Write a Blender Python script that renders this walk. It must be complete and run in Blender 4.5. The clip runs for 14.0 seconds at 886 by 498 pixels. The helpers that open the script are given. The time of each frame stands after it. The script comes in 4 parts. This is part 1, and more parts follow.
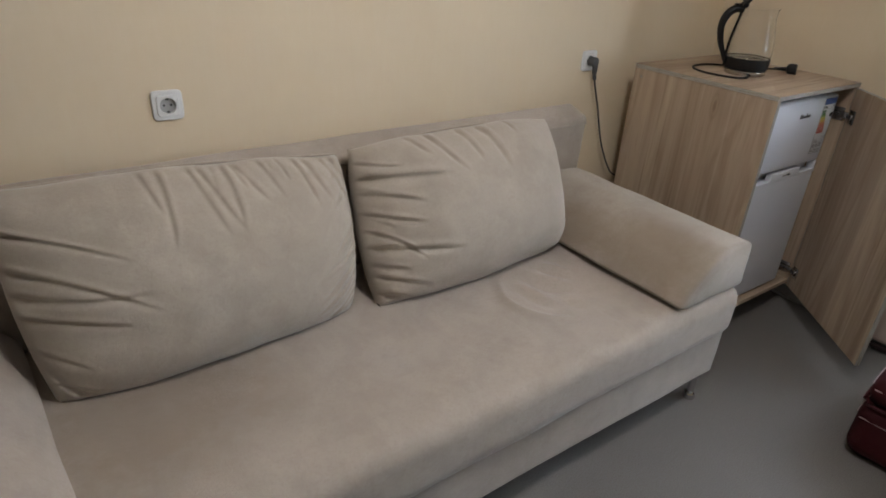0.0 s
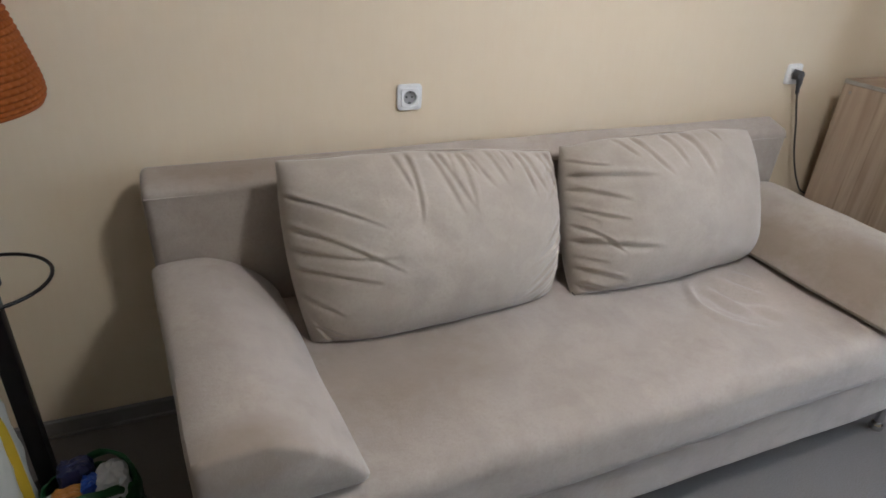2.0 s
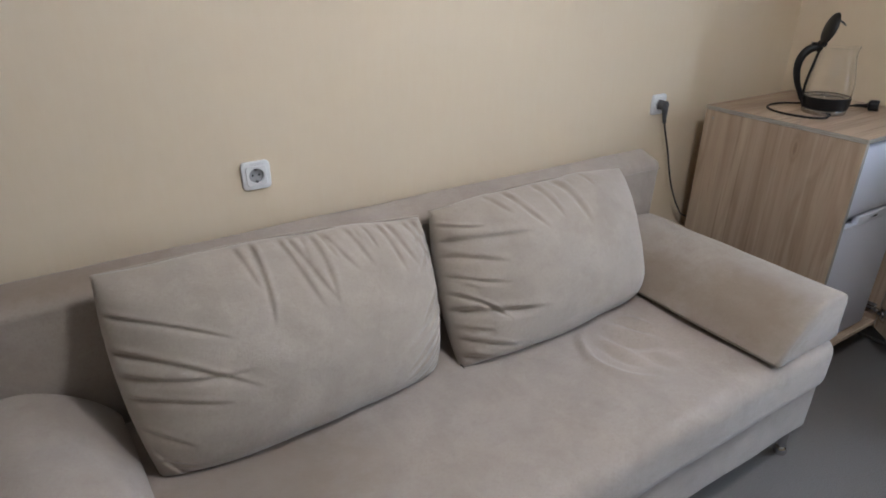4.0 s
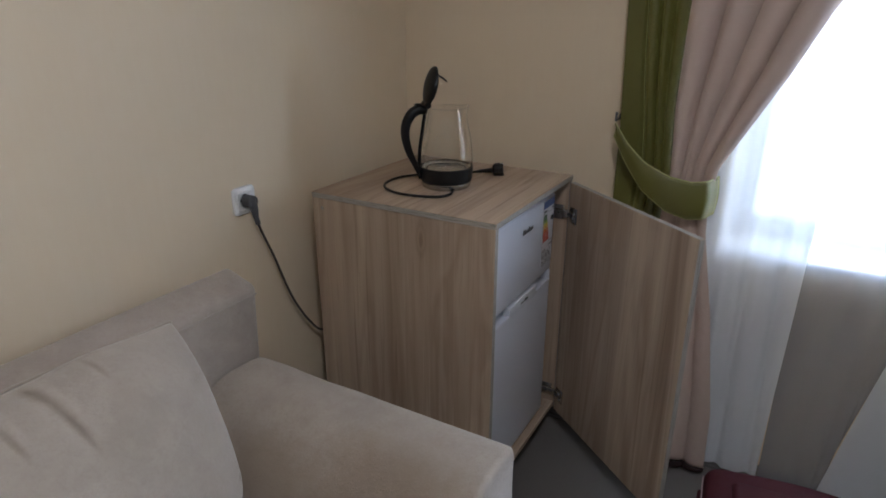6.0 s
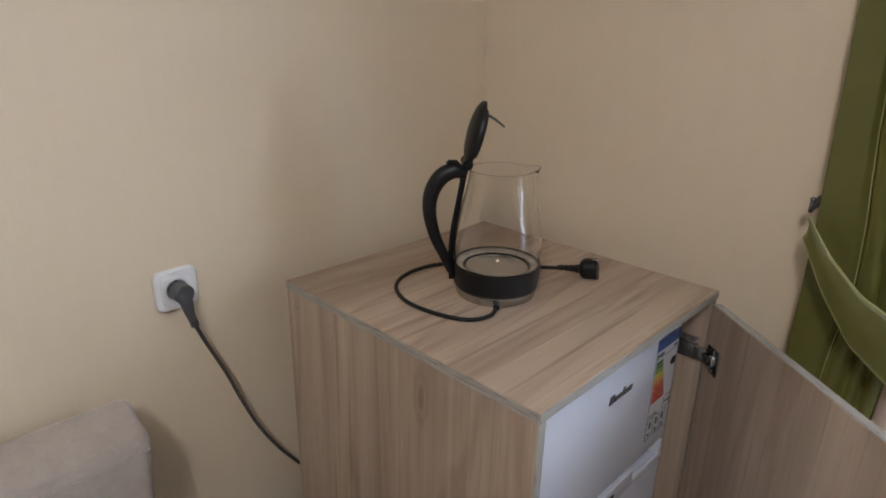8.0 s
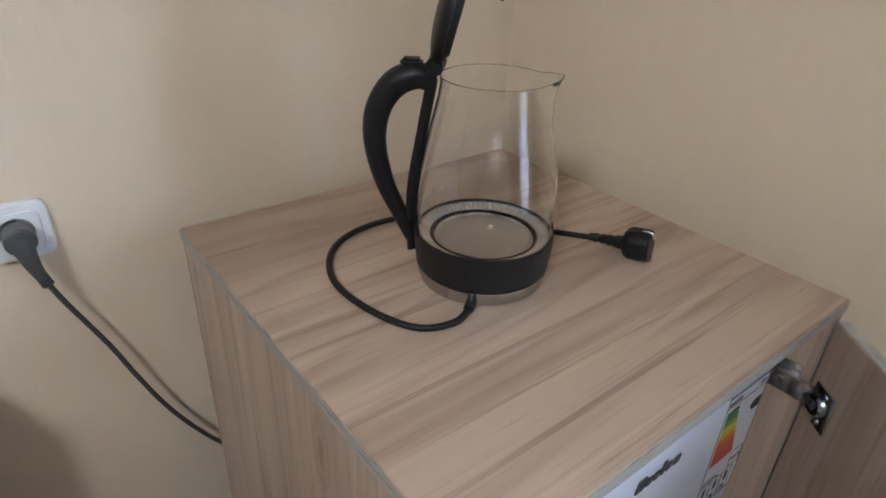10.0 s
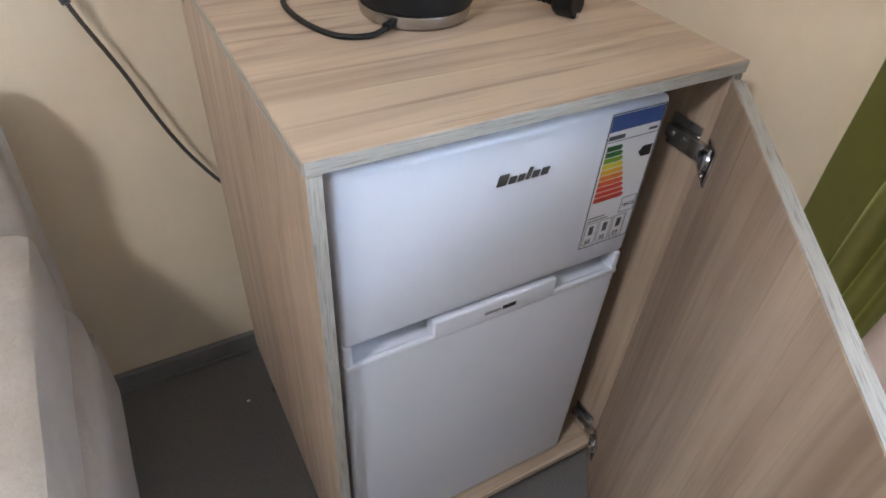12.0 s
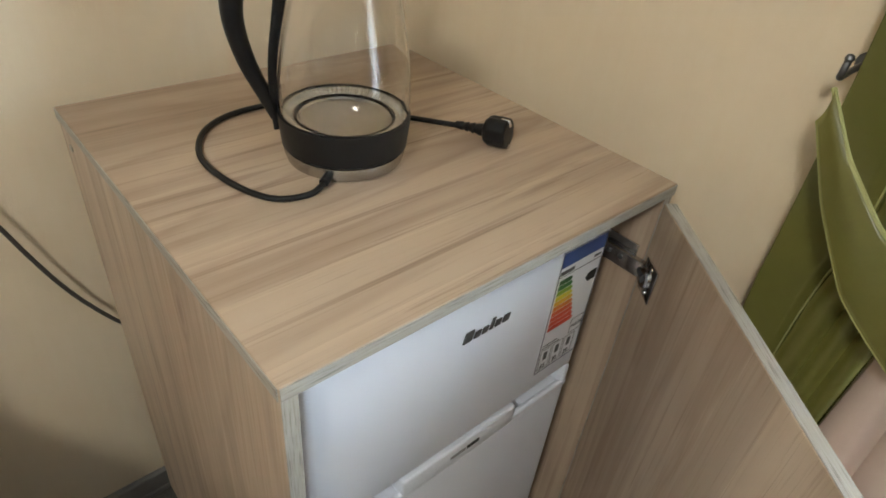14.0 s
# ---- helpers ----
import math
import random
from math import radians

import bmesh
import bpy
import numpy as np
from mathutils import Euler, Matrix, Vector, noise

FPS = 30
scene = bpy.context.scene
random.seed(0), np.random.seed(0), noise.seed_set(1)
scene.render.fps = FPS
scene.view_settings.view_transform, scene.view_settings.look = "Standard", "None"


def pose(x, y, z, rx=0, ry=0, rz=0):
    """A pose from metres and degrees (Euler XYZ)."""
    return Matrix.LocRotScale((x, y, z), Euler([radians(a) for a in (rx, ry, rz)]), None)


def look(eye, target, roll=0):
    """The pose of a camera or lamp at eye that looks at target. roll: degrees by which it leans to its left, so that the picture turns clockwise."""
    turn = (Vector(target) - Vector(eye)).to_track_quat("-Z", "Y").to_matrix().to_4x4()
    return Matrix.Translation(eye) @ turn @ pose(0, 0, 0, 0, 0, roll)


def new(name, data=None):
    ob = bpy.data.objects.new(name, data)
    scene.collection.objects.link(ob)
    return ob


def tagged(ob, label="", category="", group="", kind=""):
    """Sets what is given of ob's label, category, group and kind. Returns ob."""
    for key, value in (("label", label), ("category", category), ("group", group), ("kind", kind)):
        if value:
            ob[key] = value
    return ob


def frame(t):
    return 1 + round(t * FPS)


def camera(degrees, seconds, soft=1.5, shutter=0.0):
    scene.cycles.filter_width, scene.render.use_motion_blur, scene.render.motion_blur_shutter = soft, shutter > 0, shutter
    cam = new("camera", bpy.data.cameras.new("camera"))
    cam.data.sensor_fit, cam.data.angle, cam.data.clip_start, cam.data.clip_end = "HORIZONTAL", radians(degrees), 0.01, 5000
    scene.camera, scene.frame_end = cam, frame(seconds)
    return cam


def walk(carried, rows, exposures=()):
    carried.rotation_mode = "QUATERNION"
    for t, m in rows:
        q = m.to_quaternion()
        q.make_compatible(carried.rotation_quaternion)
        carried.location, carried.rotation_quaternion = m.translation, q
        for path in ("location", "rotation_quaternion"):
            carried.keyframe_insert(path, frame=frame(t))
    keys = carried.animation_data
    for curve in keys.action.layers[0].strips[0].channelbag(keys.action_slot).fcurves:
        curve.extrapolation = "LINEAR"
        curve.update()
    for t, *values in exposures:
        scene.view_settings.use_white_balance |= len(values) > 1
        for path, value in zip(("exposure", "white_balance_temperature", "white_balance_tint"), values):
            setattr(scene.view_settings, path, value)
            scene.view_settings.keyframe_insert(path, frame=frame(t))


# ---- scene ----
# The plan is written in plan units; K turns them into metres.
K = 1.06
cam = camera(71.6, 14.0, soft=1.7)
PATH = [
    (0, (-2.873, -1.788, 1.495), (-1.824, -0.357, 0.571), 3.3),
    (0.5, (-2.919, -1.855, 1.492), (-2.07, -0.301, 0.563), 2.7),
    (1, (-2.993, -1.855, 1.5), (-2.236, -0.265, 0.552), 3.6),
    (1.5, (-3.09, -1.822, 1.525), (-2.335, -0.217, 0.602), 4.3),
    (2, (-3.172, -1.792, 1.513), (-2.456, -0.177, 0.575), 3.3),
    (2.2, (-3.184, -1.779, 1.511), (-2.477, -0.157, 0.579), 3.0),
    (4.3, (-2.866, -1.641, 1.59), (-1.82, -0.145, 0.771), -0.3),
    (4.5, (-2.803, -1.622, 1.556), (-1.693, -0.147, 0.788), -0.9),
    (5, (-2.597, -1.537, 1.567), (-1.283, -0.253, 0.776), -2.1),
    (5.5, (-2.336, -1.414, 1.584), (-0.792, -0.401, 0.816), -2.6),
    (6, (-2.066, -1.362, 1.555), (-0.453, -0.426, 0.833), 0.0),
    (6.5, (-1.804, -1.332, 1.56), (-0.281, -0.253, 0.843), 1.1),
    (7, (-1.595, -1.233, 1.55), (-0.111, -0.088, 0.854), 1.6),
    (7.5, (-1.443, -1.155, 1.553), (0.016, 0.041, 0.89), 0.5),
    (7.7, (-1.381, -1.143, 1.543), (0.026, 0.116, 0.884), 0.8),
    (9.8, (-0.906, -0.897, 1.46), (0.254, 0.454, 0.55), 2.4),
    (10, (-0.883, -0.905, 1.44), (0.216, 0.451, 0.464), 2.5),
    (10.5, (-0.834, -0.99, 1.42), (0.159, 0.323, 0.283), 3.2),
    (11, (-0.826, -1.106, 1.375), (0.014, 0.156, 0.071), 3.8),
    (11.5, (-0.82, -1.166, 1.351), (0.04, 0.09, 0.055), 6.7),
    (12, (-0.826, -1.195, 1.357), (-0.043, 0.094, 0.043), 4.2),
    (12.5, (-0.822, -1.196, 1.351), (-0.063, 0.112, 0.042), 4.3),
    (13, (-0.833, -1.188, 1.363), (-0.078, 0.151, 0.083), 5.2),
    (13.5, (-0.846, -1.153, 1.408), (-0.028, 0.244, 0.234), 5.2),
    (14, (-0.839, -1.04, 1.437), (0.291, 0.105, 0.249), 6.3),
]
walk(cam, [(t, look(Vector(e), Vector(g), r)) for t, e, g, r in PATH],
     exposures=[(0, -0.47, 6300, 10), (0.5, -0.33, 6100, 10), (1.5, -0.12, 5950, 11), (2.2, -0.12, 5900, 11), (4.5, -0.32, 5750, 11), (5, -0.3, 5750, 10), (5.5, -0.49, 5750, 12), (6, -0.88, 5800, 12), (6.5, -1.1, 5800, 12), (7, -0.73, 6000, 13), (7.5, -0.4, 6050, 14), (9.8, -0.01, 5550, 12), (10.5, 0.23, 5700, 15), (11, 0.28, 5700, 11), (12, 0.53, 5800, 11), (12.5, 0.5, 5950, 10), (13, 0.42, 6100, 8), (13.5, 0.33, 6300, 4), (14, 0.33, 6400, 4)])

# ---------- world and light ----------
world = bpy.data.worlds.new("sky")
scene.world = world
world.use_nodes = True
wt = world.node_tree
sky = wt.nodes.new("ShaderNodeTexSky")
sky.sky_type = 'NISHITA'
sky.sun_disc = False
sky.sun_elevation, sky.sun_rotation = radians(35), radians(200)
wt.nodes["Background"].inputs[1].default_value = 0.12
wt.links.new(sky.outputs[0], wt.nodes["Background"].inputs[0])

# the room, in plan units; unseen walls set far off to weaken bounced light
X0, Y0, H = -7.2, -5.8, 2.55
WIN = (-2.75, -1.14, 0.79, 2.15)      # window in the wall x = 0: y from, y to, sill, head


def area_lamp(name, x, y, z, target, w, h, watts, colour):
    d = bpy.data.lights.new(name, 'AREA')
    d.shape, d.size, d.size_y, d.energy, d.color = 'RECTANGLE', w * K, h * K, watts, colour
    ob = new(name, d)
    ob.matrix_world = look(Vector((x, y, z)) * K, Vector(target) * K)
    return ob


area_lamp("window_daylight", 0.33, (WIN[0] + WIN[1]) / 2, 1.47, (-2, (WIN[0] + WIN[1]) / 2, 1.47), 1.6, 1.36, 160, (0.80, 0.90, 1.0))
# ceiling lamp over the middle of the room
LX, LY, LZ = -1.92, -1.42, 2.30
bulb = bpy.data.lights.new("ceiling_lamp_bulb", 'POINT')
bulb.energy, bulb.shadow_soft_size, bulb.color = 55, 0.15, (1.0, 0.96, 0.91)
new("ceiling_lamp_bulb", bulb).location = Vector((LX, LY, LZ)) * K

# ---------- materials ----------


class Mat:
    """A principled material and short ways to add nodes to it."""

    def __init__(self, name, colour=(0.8, 0.8, 0.8), rough=0.6, metal=0.0, **more):
        self.m = bpy.data.materials.new(name)
        self.m.use_nodes = True
        self.t = self.m.node_tree
        self.b = self.t.nodes["Principled BSDF"]
        self.put("Base Color", (*colour, 1))
        self.put("Roughness", rough)
        self.put("Metallic", metal)
        for k, v in more.items():
            self.put(k.replace("_", " "), v)
        self.co = None

    def put(self, key, v):
        if isinstance(v, bpy.types.NodeSocket):
            self.t.links.new(v, self.b.inputs[key])
        else:
            self.b.inputs[key].default_value = v

    def node(self, kind, ins=()):
        n = self.t.nodes.new(kind)
        for k, v in dict(ins).items():
            if isinstance(v, bpy.types.NodeSocket):
                self.t.links.new(v, n.inputs[k])
            else:
                n.inputs[k].default_value = v
        return n

    def coords(self, scale=(1, 1, 1), turn=(0, 0, 0)):
        if self.co is None:
            self.co = self.t.nodes.new("ShaderNodeTexCoord").outputs["Object"]
        return self.node("ShaderNodeMapping", {"Vector": self.co, "Scale": scale, "Rotation": turn}).outputs[0]

    def noise(self, scale, detail=3, rough=0.55, vec=(1, 1, 1), dist=0.0):
        return self.node("ShaderNodeTexNoise", {"Vector": self.coords(vec), "Scale": scale, "Detail": detail, "Roughness": rough, "Distortion": dist}).outputs["Fac"]

    def ramp(self, fac, stops):
        n = self.node("ShaderNodeValToRGB", {"Fac": fac})
        e = n.color_ramp.elements
        while len(e) < len(stops):
            e.new(0.5)
        for q, (p, col) in zip(e, stops):
            q.position = p
            q.color = (*col, 1) if len(col) == 3 else col
        return n.outputs[0]

    def mix(self, fac, a, b, blend='MIX'):
        n = self.node("ShaderNodeMix")
        n.data_type, n.blend_type = 'RGBA', blend
        for s, v in ((n.inputs[0], fac), (n.inputs[6], a), (n.inputs[7], b)):
            if isinstance(v, bpy.types.NodeSocket):
                self.t.links.new(v, s)
            else:
                s.default_value = v if isinstance(v, float) else (*v, 1)
        return n.outputs[2]

    def bump(self, height, strength=0.3, dist=0.002, after=None):
        ins = {"Height": height, "Strength": strength, "Distance": dist}
        if after:
            ins["Normal"] = after
        n = self.node("ShaderNodeBump", ins).outputs[0]
        self.put("Normal", n)
        return n


def wallpaper():
    a = Mat("wallpaper", rough=0.72)
    big = a.noise(1.3, 4)
    fine = a.noise(60, 4, 0.7, (1, 1, 0.12))
    col = a.mix(big, (0.695, 0.570, 0.400), (0.76, 0.630, 0.452))
    col = a.mix(a.ramp(fine, [(0.3, (0, 0, 0)), (0.75, (1, 1, 1))]), col, a.mix(0.12, col, (0.8, 0.74, 0.62)))
    a.put("Base Color", col)
    weave = a.noise(190, 5, 0.75, (1, 1, 0.3))
    a.bump(a.noise(420, 2, 0.5), 0.12, 0.001, a.bump(weave, 0.35, 0.0015))
    return a.m


def plain_noise(name, c0, c1, rough=0.6, scale=6, bump=0.1, bscale=200, metal=0.0, dist=0.001, **more):
    a = Mat(name, rough=rough, metal=metal, **more)
    a.put("Base Color", a.mix(a.noise(scale, 5), c0, c1))
    if bump:
        a.bump(a.noise(bscale, 3), bump, dist)
    return a.m


def suede(name, c0, c1, c2, grime_and_shade=(), pale_spots=()):
    """Microsuede with brushed patches and fine nap. Brown spots (place, reach) hold dirt, painted shade and a painted
    wall reflection; pale spots are lighter. All have ragged borders, in plan units.
    """
    a = Mat(name, rough=0.95)
    a.put("Sheen Weight", 0.35)
    a.put("Sheen Roughness", 0.5)
    patch = a.ramp(a.noise(3.6, 6, 0.62, dist=0.8), [(0.36, (0, 0, 0)), (0.64, (1, 1, 1))])
    col = a.mix(patch, c0, c1)
    brush = a.ramp(a.noise(9, 5, 0.6, (1, 0.45, 1), dist=1.5), [(0.46, (0, 0, 0)), (0.60, (1, 1, 1))])
    col = a.mix(a.mix(0.35, (0, 0, 0), brush), col, tuple(v * 1.10 for v in c1))
    blot = a.ramp(a.noise(11, 4, 0.65), [(0.5, (0, 0, 0)), (0.75, (1, 1, 1))])
    col = a.mix(a.mix(0.5, (0, 0, 0), blot), col, c2)
    ragged = a.noise(26, 5, 0.65)
    for spots, tone, power in ((grime_and_shade, (0.215, 0.152, 0.100), 0.55), (pale_spots, tuple(v * 1.25 for v in c1), 0.75)):
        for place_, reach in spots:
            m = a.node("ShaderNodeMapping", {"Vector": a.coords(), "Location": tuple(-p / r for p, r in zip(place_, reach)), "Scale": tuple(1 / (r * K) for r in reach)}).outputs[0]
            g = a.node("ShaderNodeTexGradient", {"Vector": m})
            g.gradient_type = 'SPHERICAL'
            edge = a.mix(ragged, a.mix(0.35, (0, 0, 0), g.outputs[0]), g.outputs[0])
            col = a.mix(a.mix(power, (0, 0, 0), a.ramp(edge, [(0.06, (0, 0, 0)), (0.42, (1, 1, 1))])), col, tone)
    fine = a.noise(330, 3, 0.7)
    fleck = a.ramp(a.noise(130, 4, 0.75), [(0.36, (1, 1, 1)), (0.50, (0, 0, 0))])
    col = a.mix(a.mix(0.30, (0, 0, 0), fleck), col, c2)
    a.put("Base Color", col)
    a.bump(a.noise(75, 5, 0.7), 0.38, 0.003, a.bump(fine, 0.5, 0.0014))
    return a.m


def laminate(name, axis, light=1.0):
    """Pale walnut laminate, with grain along one axis: broad boards, cathedral figure, dark streaks, fine pores."""
    a = Mat(name, rough=0.42)

    def along(f):
        v = [1.0, 1.0, 1.0]
        v[axis] = f
        return tuple(v)
    k = light

    def c(r, g, b):
        return (r * k, g * k * 1.012, b * k)
    boards = a.noise(9, 1, 0.4, along(0.02))
    flow = a.noise(6.5, 3, 0.5, along(0.10), dist=1.2)
    streak = a.noise(38, 4, 0.68, along(0.026), dist=0.5)
    hair = a.noise(105, 4, 0.68, along(0.014), dist=0.3)
    fine = a.noise(260, 4, 0.7, along(0.025))
    tone = a.ramp(boards, [(0.34, c(0.265, 0.187, 0.132)), (0.45, c(0.400, 0.296, 0.219)), (0.52, c(0.335, 0.243, 0.175)), (0.64, c(0.490, 0.381, 0.286))])
    fig = a.ramp(flow, [(0.30, c(0.260, 0.181, 0.126)), (0.40, c(0.380, 0.280, 0.204)), (0.47, c(0.450, 0.343, 0.253)), (0.52, c(0.320, 0.229, 0.164)), (0.60, c(0.460, 0.353, 0.262)), (0.74, c(0.500, 0.393, 0.295))])
    col = a.mix(0.55, tone, fig)
    dark = a.ramp(streak, [(0.28, (1, 1, 1)), (0.42, (0, 0, 0))])
    col = a.mix(a.mix(0.92 if axis == 0 else 0.75, (0, 0, 0), dark), col, c(0.200, 0.131, 0.089))
    pale = a.ramp(streak, [(0.58, (0, 0, 0)), (0.74, (1, 1, 1))])
    col = a.mix(a.mix(0.45, (0, 0, 0), pale), col, c(0.560, 0.446, 0.341))
    col = a.mix(a.mix(0.55 if axis == 0 else 0.45, (0, 0, 0), a.ramp(hair, [(0.30, (1, 1, 1)), (0.39, (0, 0, 0))])), col, c(0.165, 0.106, 0.071))
    # lamellas of uneven width side by side, each with its own tone
    sep = a.node("ShaderNodeSeparateXYZ", {"Vector": a.coords()})

    def sum_(op, p, q):
        n = a.node("ShaderNodeMath", {0: p, 1: q})
        n.operation = op
        return n.outputs[0]
    cross = sep.outputs[1] if axis == 0 else sum_('ADD', sep.outputs[0], sep.outputs[1])
    wobble = sum_('MULTIPLY', a.noise(7, 1, 0.3, along(0.0)), 0.10)
    strip = sum_('FLOOR', sum_('MULTIPLY', sum_('ADD', cross, wobble), 15.0 if axis == 0 else 9.5), 0.0)
    rand = a.node("ShaderNodeTexWhiteNoise")
    rand.noise_dimensions = '1D'
    a.t.links.new(strip, rand.inputs["W"])
    shade = a.ramp(rand.outputs["Value"], [(0.0, (0.74, 0.71, 0.69)), (0.35, (0.94, 0.925, 0.915)), (0.7, (1.04, 1.03, 1.02)), (1.0, (1.13, 1.13, 1.13))])
    col = a.mix(0.85 if axis == 0 else 0.45, col, shade, 'MULTIPLY')
    # scattered knots, drawn out along the grain
    vor = a.node("ShaderNodeTexVoronoi", {"Vector": a.node("ShaderNodeMapping", {"Vector": a.coords(along(0.30)), "Location": (0.13, 0.31, 0.07)}).outputs[0], "Scale": 5.5})
    ring = a.ramp(vor.outputs["Distance"], [(0.0, (1, 1, 1)), (0.03, (0.75, 0.75, 0.75)), (0.05, (0.1, 0.1, 0.1)), (0.075, (0.45, 0.45, 0.45)), (0.11, (0, 0, 0))])
    col = a.mix(a.mix(0.8, (0, 0, 0), ring), col, c(0.190, 0.125, 0.080))
    pores = a.ramp(fine, [(0.32, (1, 1, 1)), (0.43, (0, 0, 0))])
    col = a.mix(a.mix(0.30, (0, 0, 0), pores), col, c(0.190, 0.130, 0.088))
    a.put("Base Color", col)
    a.put("Roughness", a.ramp(fine, [(0.3, (0.55, 0.55, 0.55)), (0.7, (0.38, 0.38, 0.38))]))
    a.bump(fine, 0.12, 0.0006)
    return a.m


def edge_band(name, stretch, turn=0.0):
    """Greyish edge strip, streaked along its length."""
    a = Mat(name, rough=0.5)
    if turn:
        a.co = a.coords((1, 1, 1), (0, 0, radians(turn)))
    col = a.ramp(a.noise(420, 3, 0.65, stretch), [(0.32, (0.17, 0.152, 0.128)), (0.45, (0.345, 0.322, 0.282)), (0.7, (0.43, 0.405, 0.36))])
    a.put("Base Color", a.mix(a.mix(0.3, (0, 0, 0), a.noise(18, 3, 0.5, stretch)), col, (0.26, 0.24, 0.21)))
    a.bump(a.noise(420, 3, 0.65, stretch), 0.15, 0.0005)
    return a.m


def floor_mat():
    a = Mat("linoleum", rough=0.6, Specular_IOR_Level=0.3)
    col = a.mix(a.noise(2.2, 5), (0.130, 0.116, 0.104), (0.175, 0.158, 0.143))
    speck = a.ramp(a.noise(260, 3, 0.7), [(0.38, (0.11, 0.10, 0.092)), (0.5, (0.175, 0.163, 0.152)), (0.66, (0.235, 0.222, 0.21))])
    a.put("Base Color", a.mix(0.45, col, speck))
    a.bump(a.noise(330, 3), 0.1, 0.0006)
    return a.m


def cloth(name, c0, c1, rough=0.6, sheen=0.3, thread=500, gloss=0.25):
    a = Mat(name, rough=rough, Specular_IOR_Level=gloss)
    a.put("Sheen Weight", sheen)
    a.put("Sheen Tint", (*[v / max(c1) for v in c1], 1))
    a.put("Base Color", a.mix(a.noise(14, 5, dist=0.5), c0, c1))
    a.bump(a.noise(thread, 2, 0.5, (1, 1, 0.3)), 0.2, 0.0006, a.bump(a.noise(32, 4), 0.2, 0.004))
    return a.m


def tulle_mat(name="tulle", cover=0.88, cloth_colour=(0.90, 0.92, 0.95, 1)):
    a = Mat(name, (0.9, 0.92, 0.95), 0.8)
    out = a.t.nodes["Material Output"]
    tr = a.node("ShaderNodeBsdfTransparent", {"Color": (1, 1, 1, 1)})
    tl = a.node("ShaderNodeBsdfTranslucent", {"Color": (0.42, 0.48, 0.57, 1)})
    df = a.node("ShaderNodeBsdfDiffuse", {"Color": cloth_colour})
    m1 = a.node("ShaderNodeMixShader", {0: 0.85, 1: tl.outputs[0], 2: df.outputs[0]})
    m2 = a.node("ShaderNodeMixShader", {0: cover, 1: tr.outputs[0], 2: m1.outputs[0]})
    a.t.links.new(m2.outputs[0], out.inputs[0])
    return a.m


def glass_mat(name, tint=(1, 1, 1)):
    return Mat(name, tint, 0.02, Transmission_Weight=1.0, IOR=1.45).m


M_WALL = wallpaper()
M_CEIL = plain_noise("ceiling_paint", (0.80, 0.79, 0.77), (0.84, 0.83, 0.81), 0.8, 3, 0.1)
M_FLOOR = floor_mat()
M_BASE = plain_noise("grey_plastic_skirting", (0.175, 0.165, 0.157), (0.215, 0.205, 0.196), 0.45, 9, 0.05)
# third brown spot paints the wall's warm reflection onto the backrest top
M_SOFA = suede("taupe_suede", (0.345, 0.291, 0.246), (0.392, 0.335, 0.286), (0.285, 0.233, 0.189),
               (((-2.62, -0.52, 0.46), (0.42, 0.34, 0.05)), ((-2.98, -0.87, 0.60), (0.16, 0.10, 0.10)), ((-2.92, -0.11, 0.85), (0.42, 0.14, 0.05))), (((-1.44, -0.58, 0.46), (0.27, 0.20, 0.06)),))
# inner-side brown is part dirt, part shade put into the colour
M_GRUBBY_SHADED = suede("grubby_shaded_suede", (0.340, 0.285, 0.234), (0.380, 0.324, 0.271), (0.262, 0.209, 0.159),
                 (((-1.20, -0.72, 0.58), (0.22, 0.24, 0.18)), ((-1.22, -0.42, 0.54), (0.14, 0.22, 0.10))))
M_PILLOW = suede("taupe_suede_cushion", (0.368, 0.316, 0.262), (0.410, 0.355, 0.298), (0.318, 0.265, 0.214))
M_WOOD_X = laminate("laminate_lengthways", 0, 1.08)
M_WOOD_Z = laminate("laminate_upright", 2, 1.04)
M_EDGE_X = edge_band("edge_strip_lengthways", (0.05, 1, 1))
M_EDGE_Y = edge_band("edge_strip_sideways", (1, 0.05, 1))
M_EDGE_Z = edge_band("edge_strip_upright", (1, 1, 0.05))
M_EDGE_D = edge_band("edge_strip_door", (0.05, 1, 1), -51.4)
# blue in the white stands for daylight reflected from the window
M_WHITE = plain_noise("white_enamel_daylight", (0.67, 0.69, 0.765), (0.71, 0.73, 0.795), 0.28, 3, 0.04, 90)
M_FRIDGE_DARK = plain_noise("fridge_gasket", (0.25, 0.25, 0.27), (0.3, 0.3, 0.32), 0.6, 9, 0.0)
M_PLASTIC = plain_noise("white_plastic", (0.78, 0.78, 0.77), (0.82, 0.82, 0.81), 0.3, 8, 0.02)
M_BLACK = plain_noise("black_plastic", (0.007, 0.007, 0.0075), (0.011, 0.011, 0.0115), 0.42, 30, 0.06, 500, Specular_IOR_Level=0.3)
M_CORD = plain_noise("black_cord", (0.008, 0.008, 0.008), (0.012, 0.012, 0.012), 0.5, 30, 0.0, Specular_IOR_Level=0.3)
M_GREYCORD = plain_noise("grey_cord", (0.06, 0.06, 0.062), (0.085, 0.085, 0.087), 0.5, 30, 0.0)
M_BROWNCORD = plain_noise("brown_cord", (0.050, 0.042, 0.036), (0.068, 0.058, 0.050), 0.5, 30, 0.0)
M_DARK = plain_noise("dark_hole", (0.01, 0.01, 0.01), (0.02, 0.02, 0.02), 0.7, 30, 0.0)
M_STEEL = plain_noise("brushed_steel", (0.52, 0.52, 0.51), (0.62, 0.62, 0.61), 0.22, 40, 0.05, 300, 1.0)
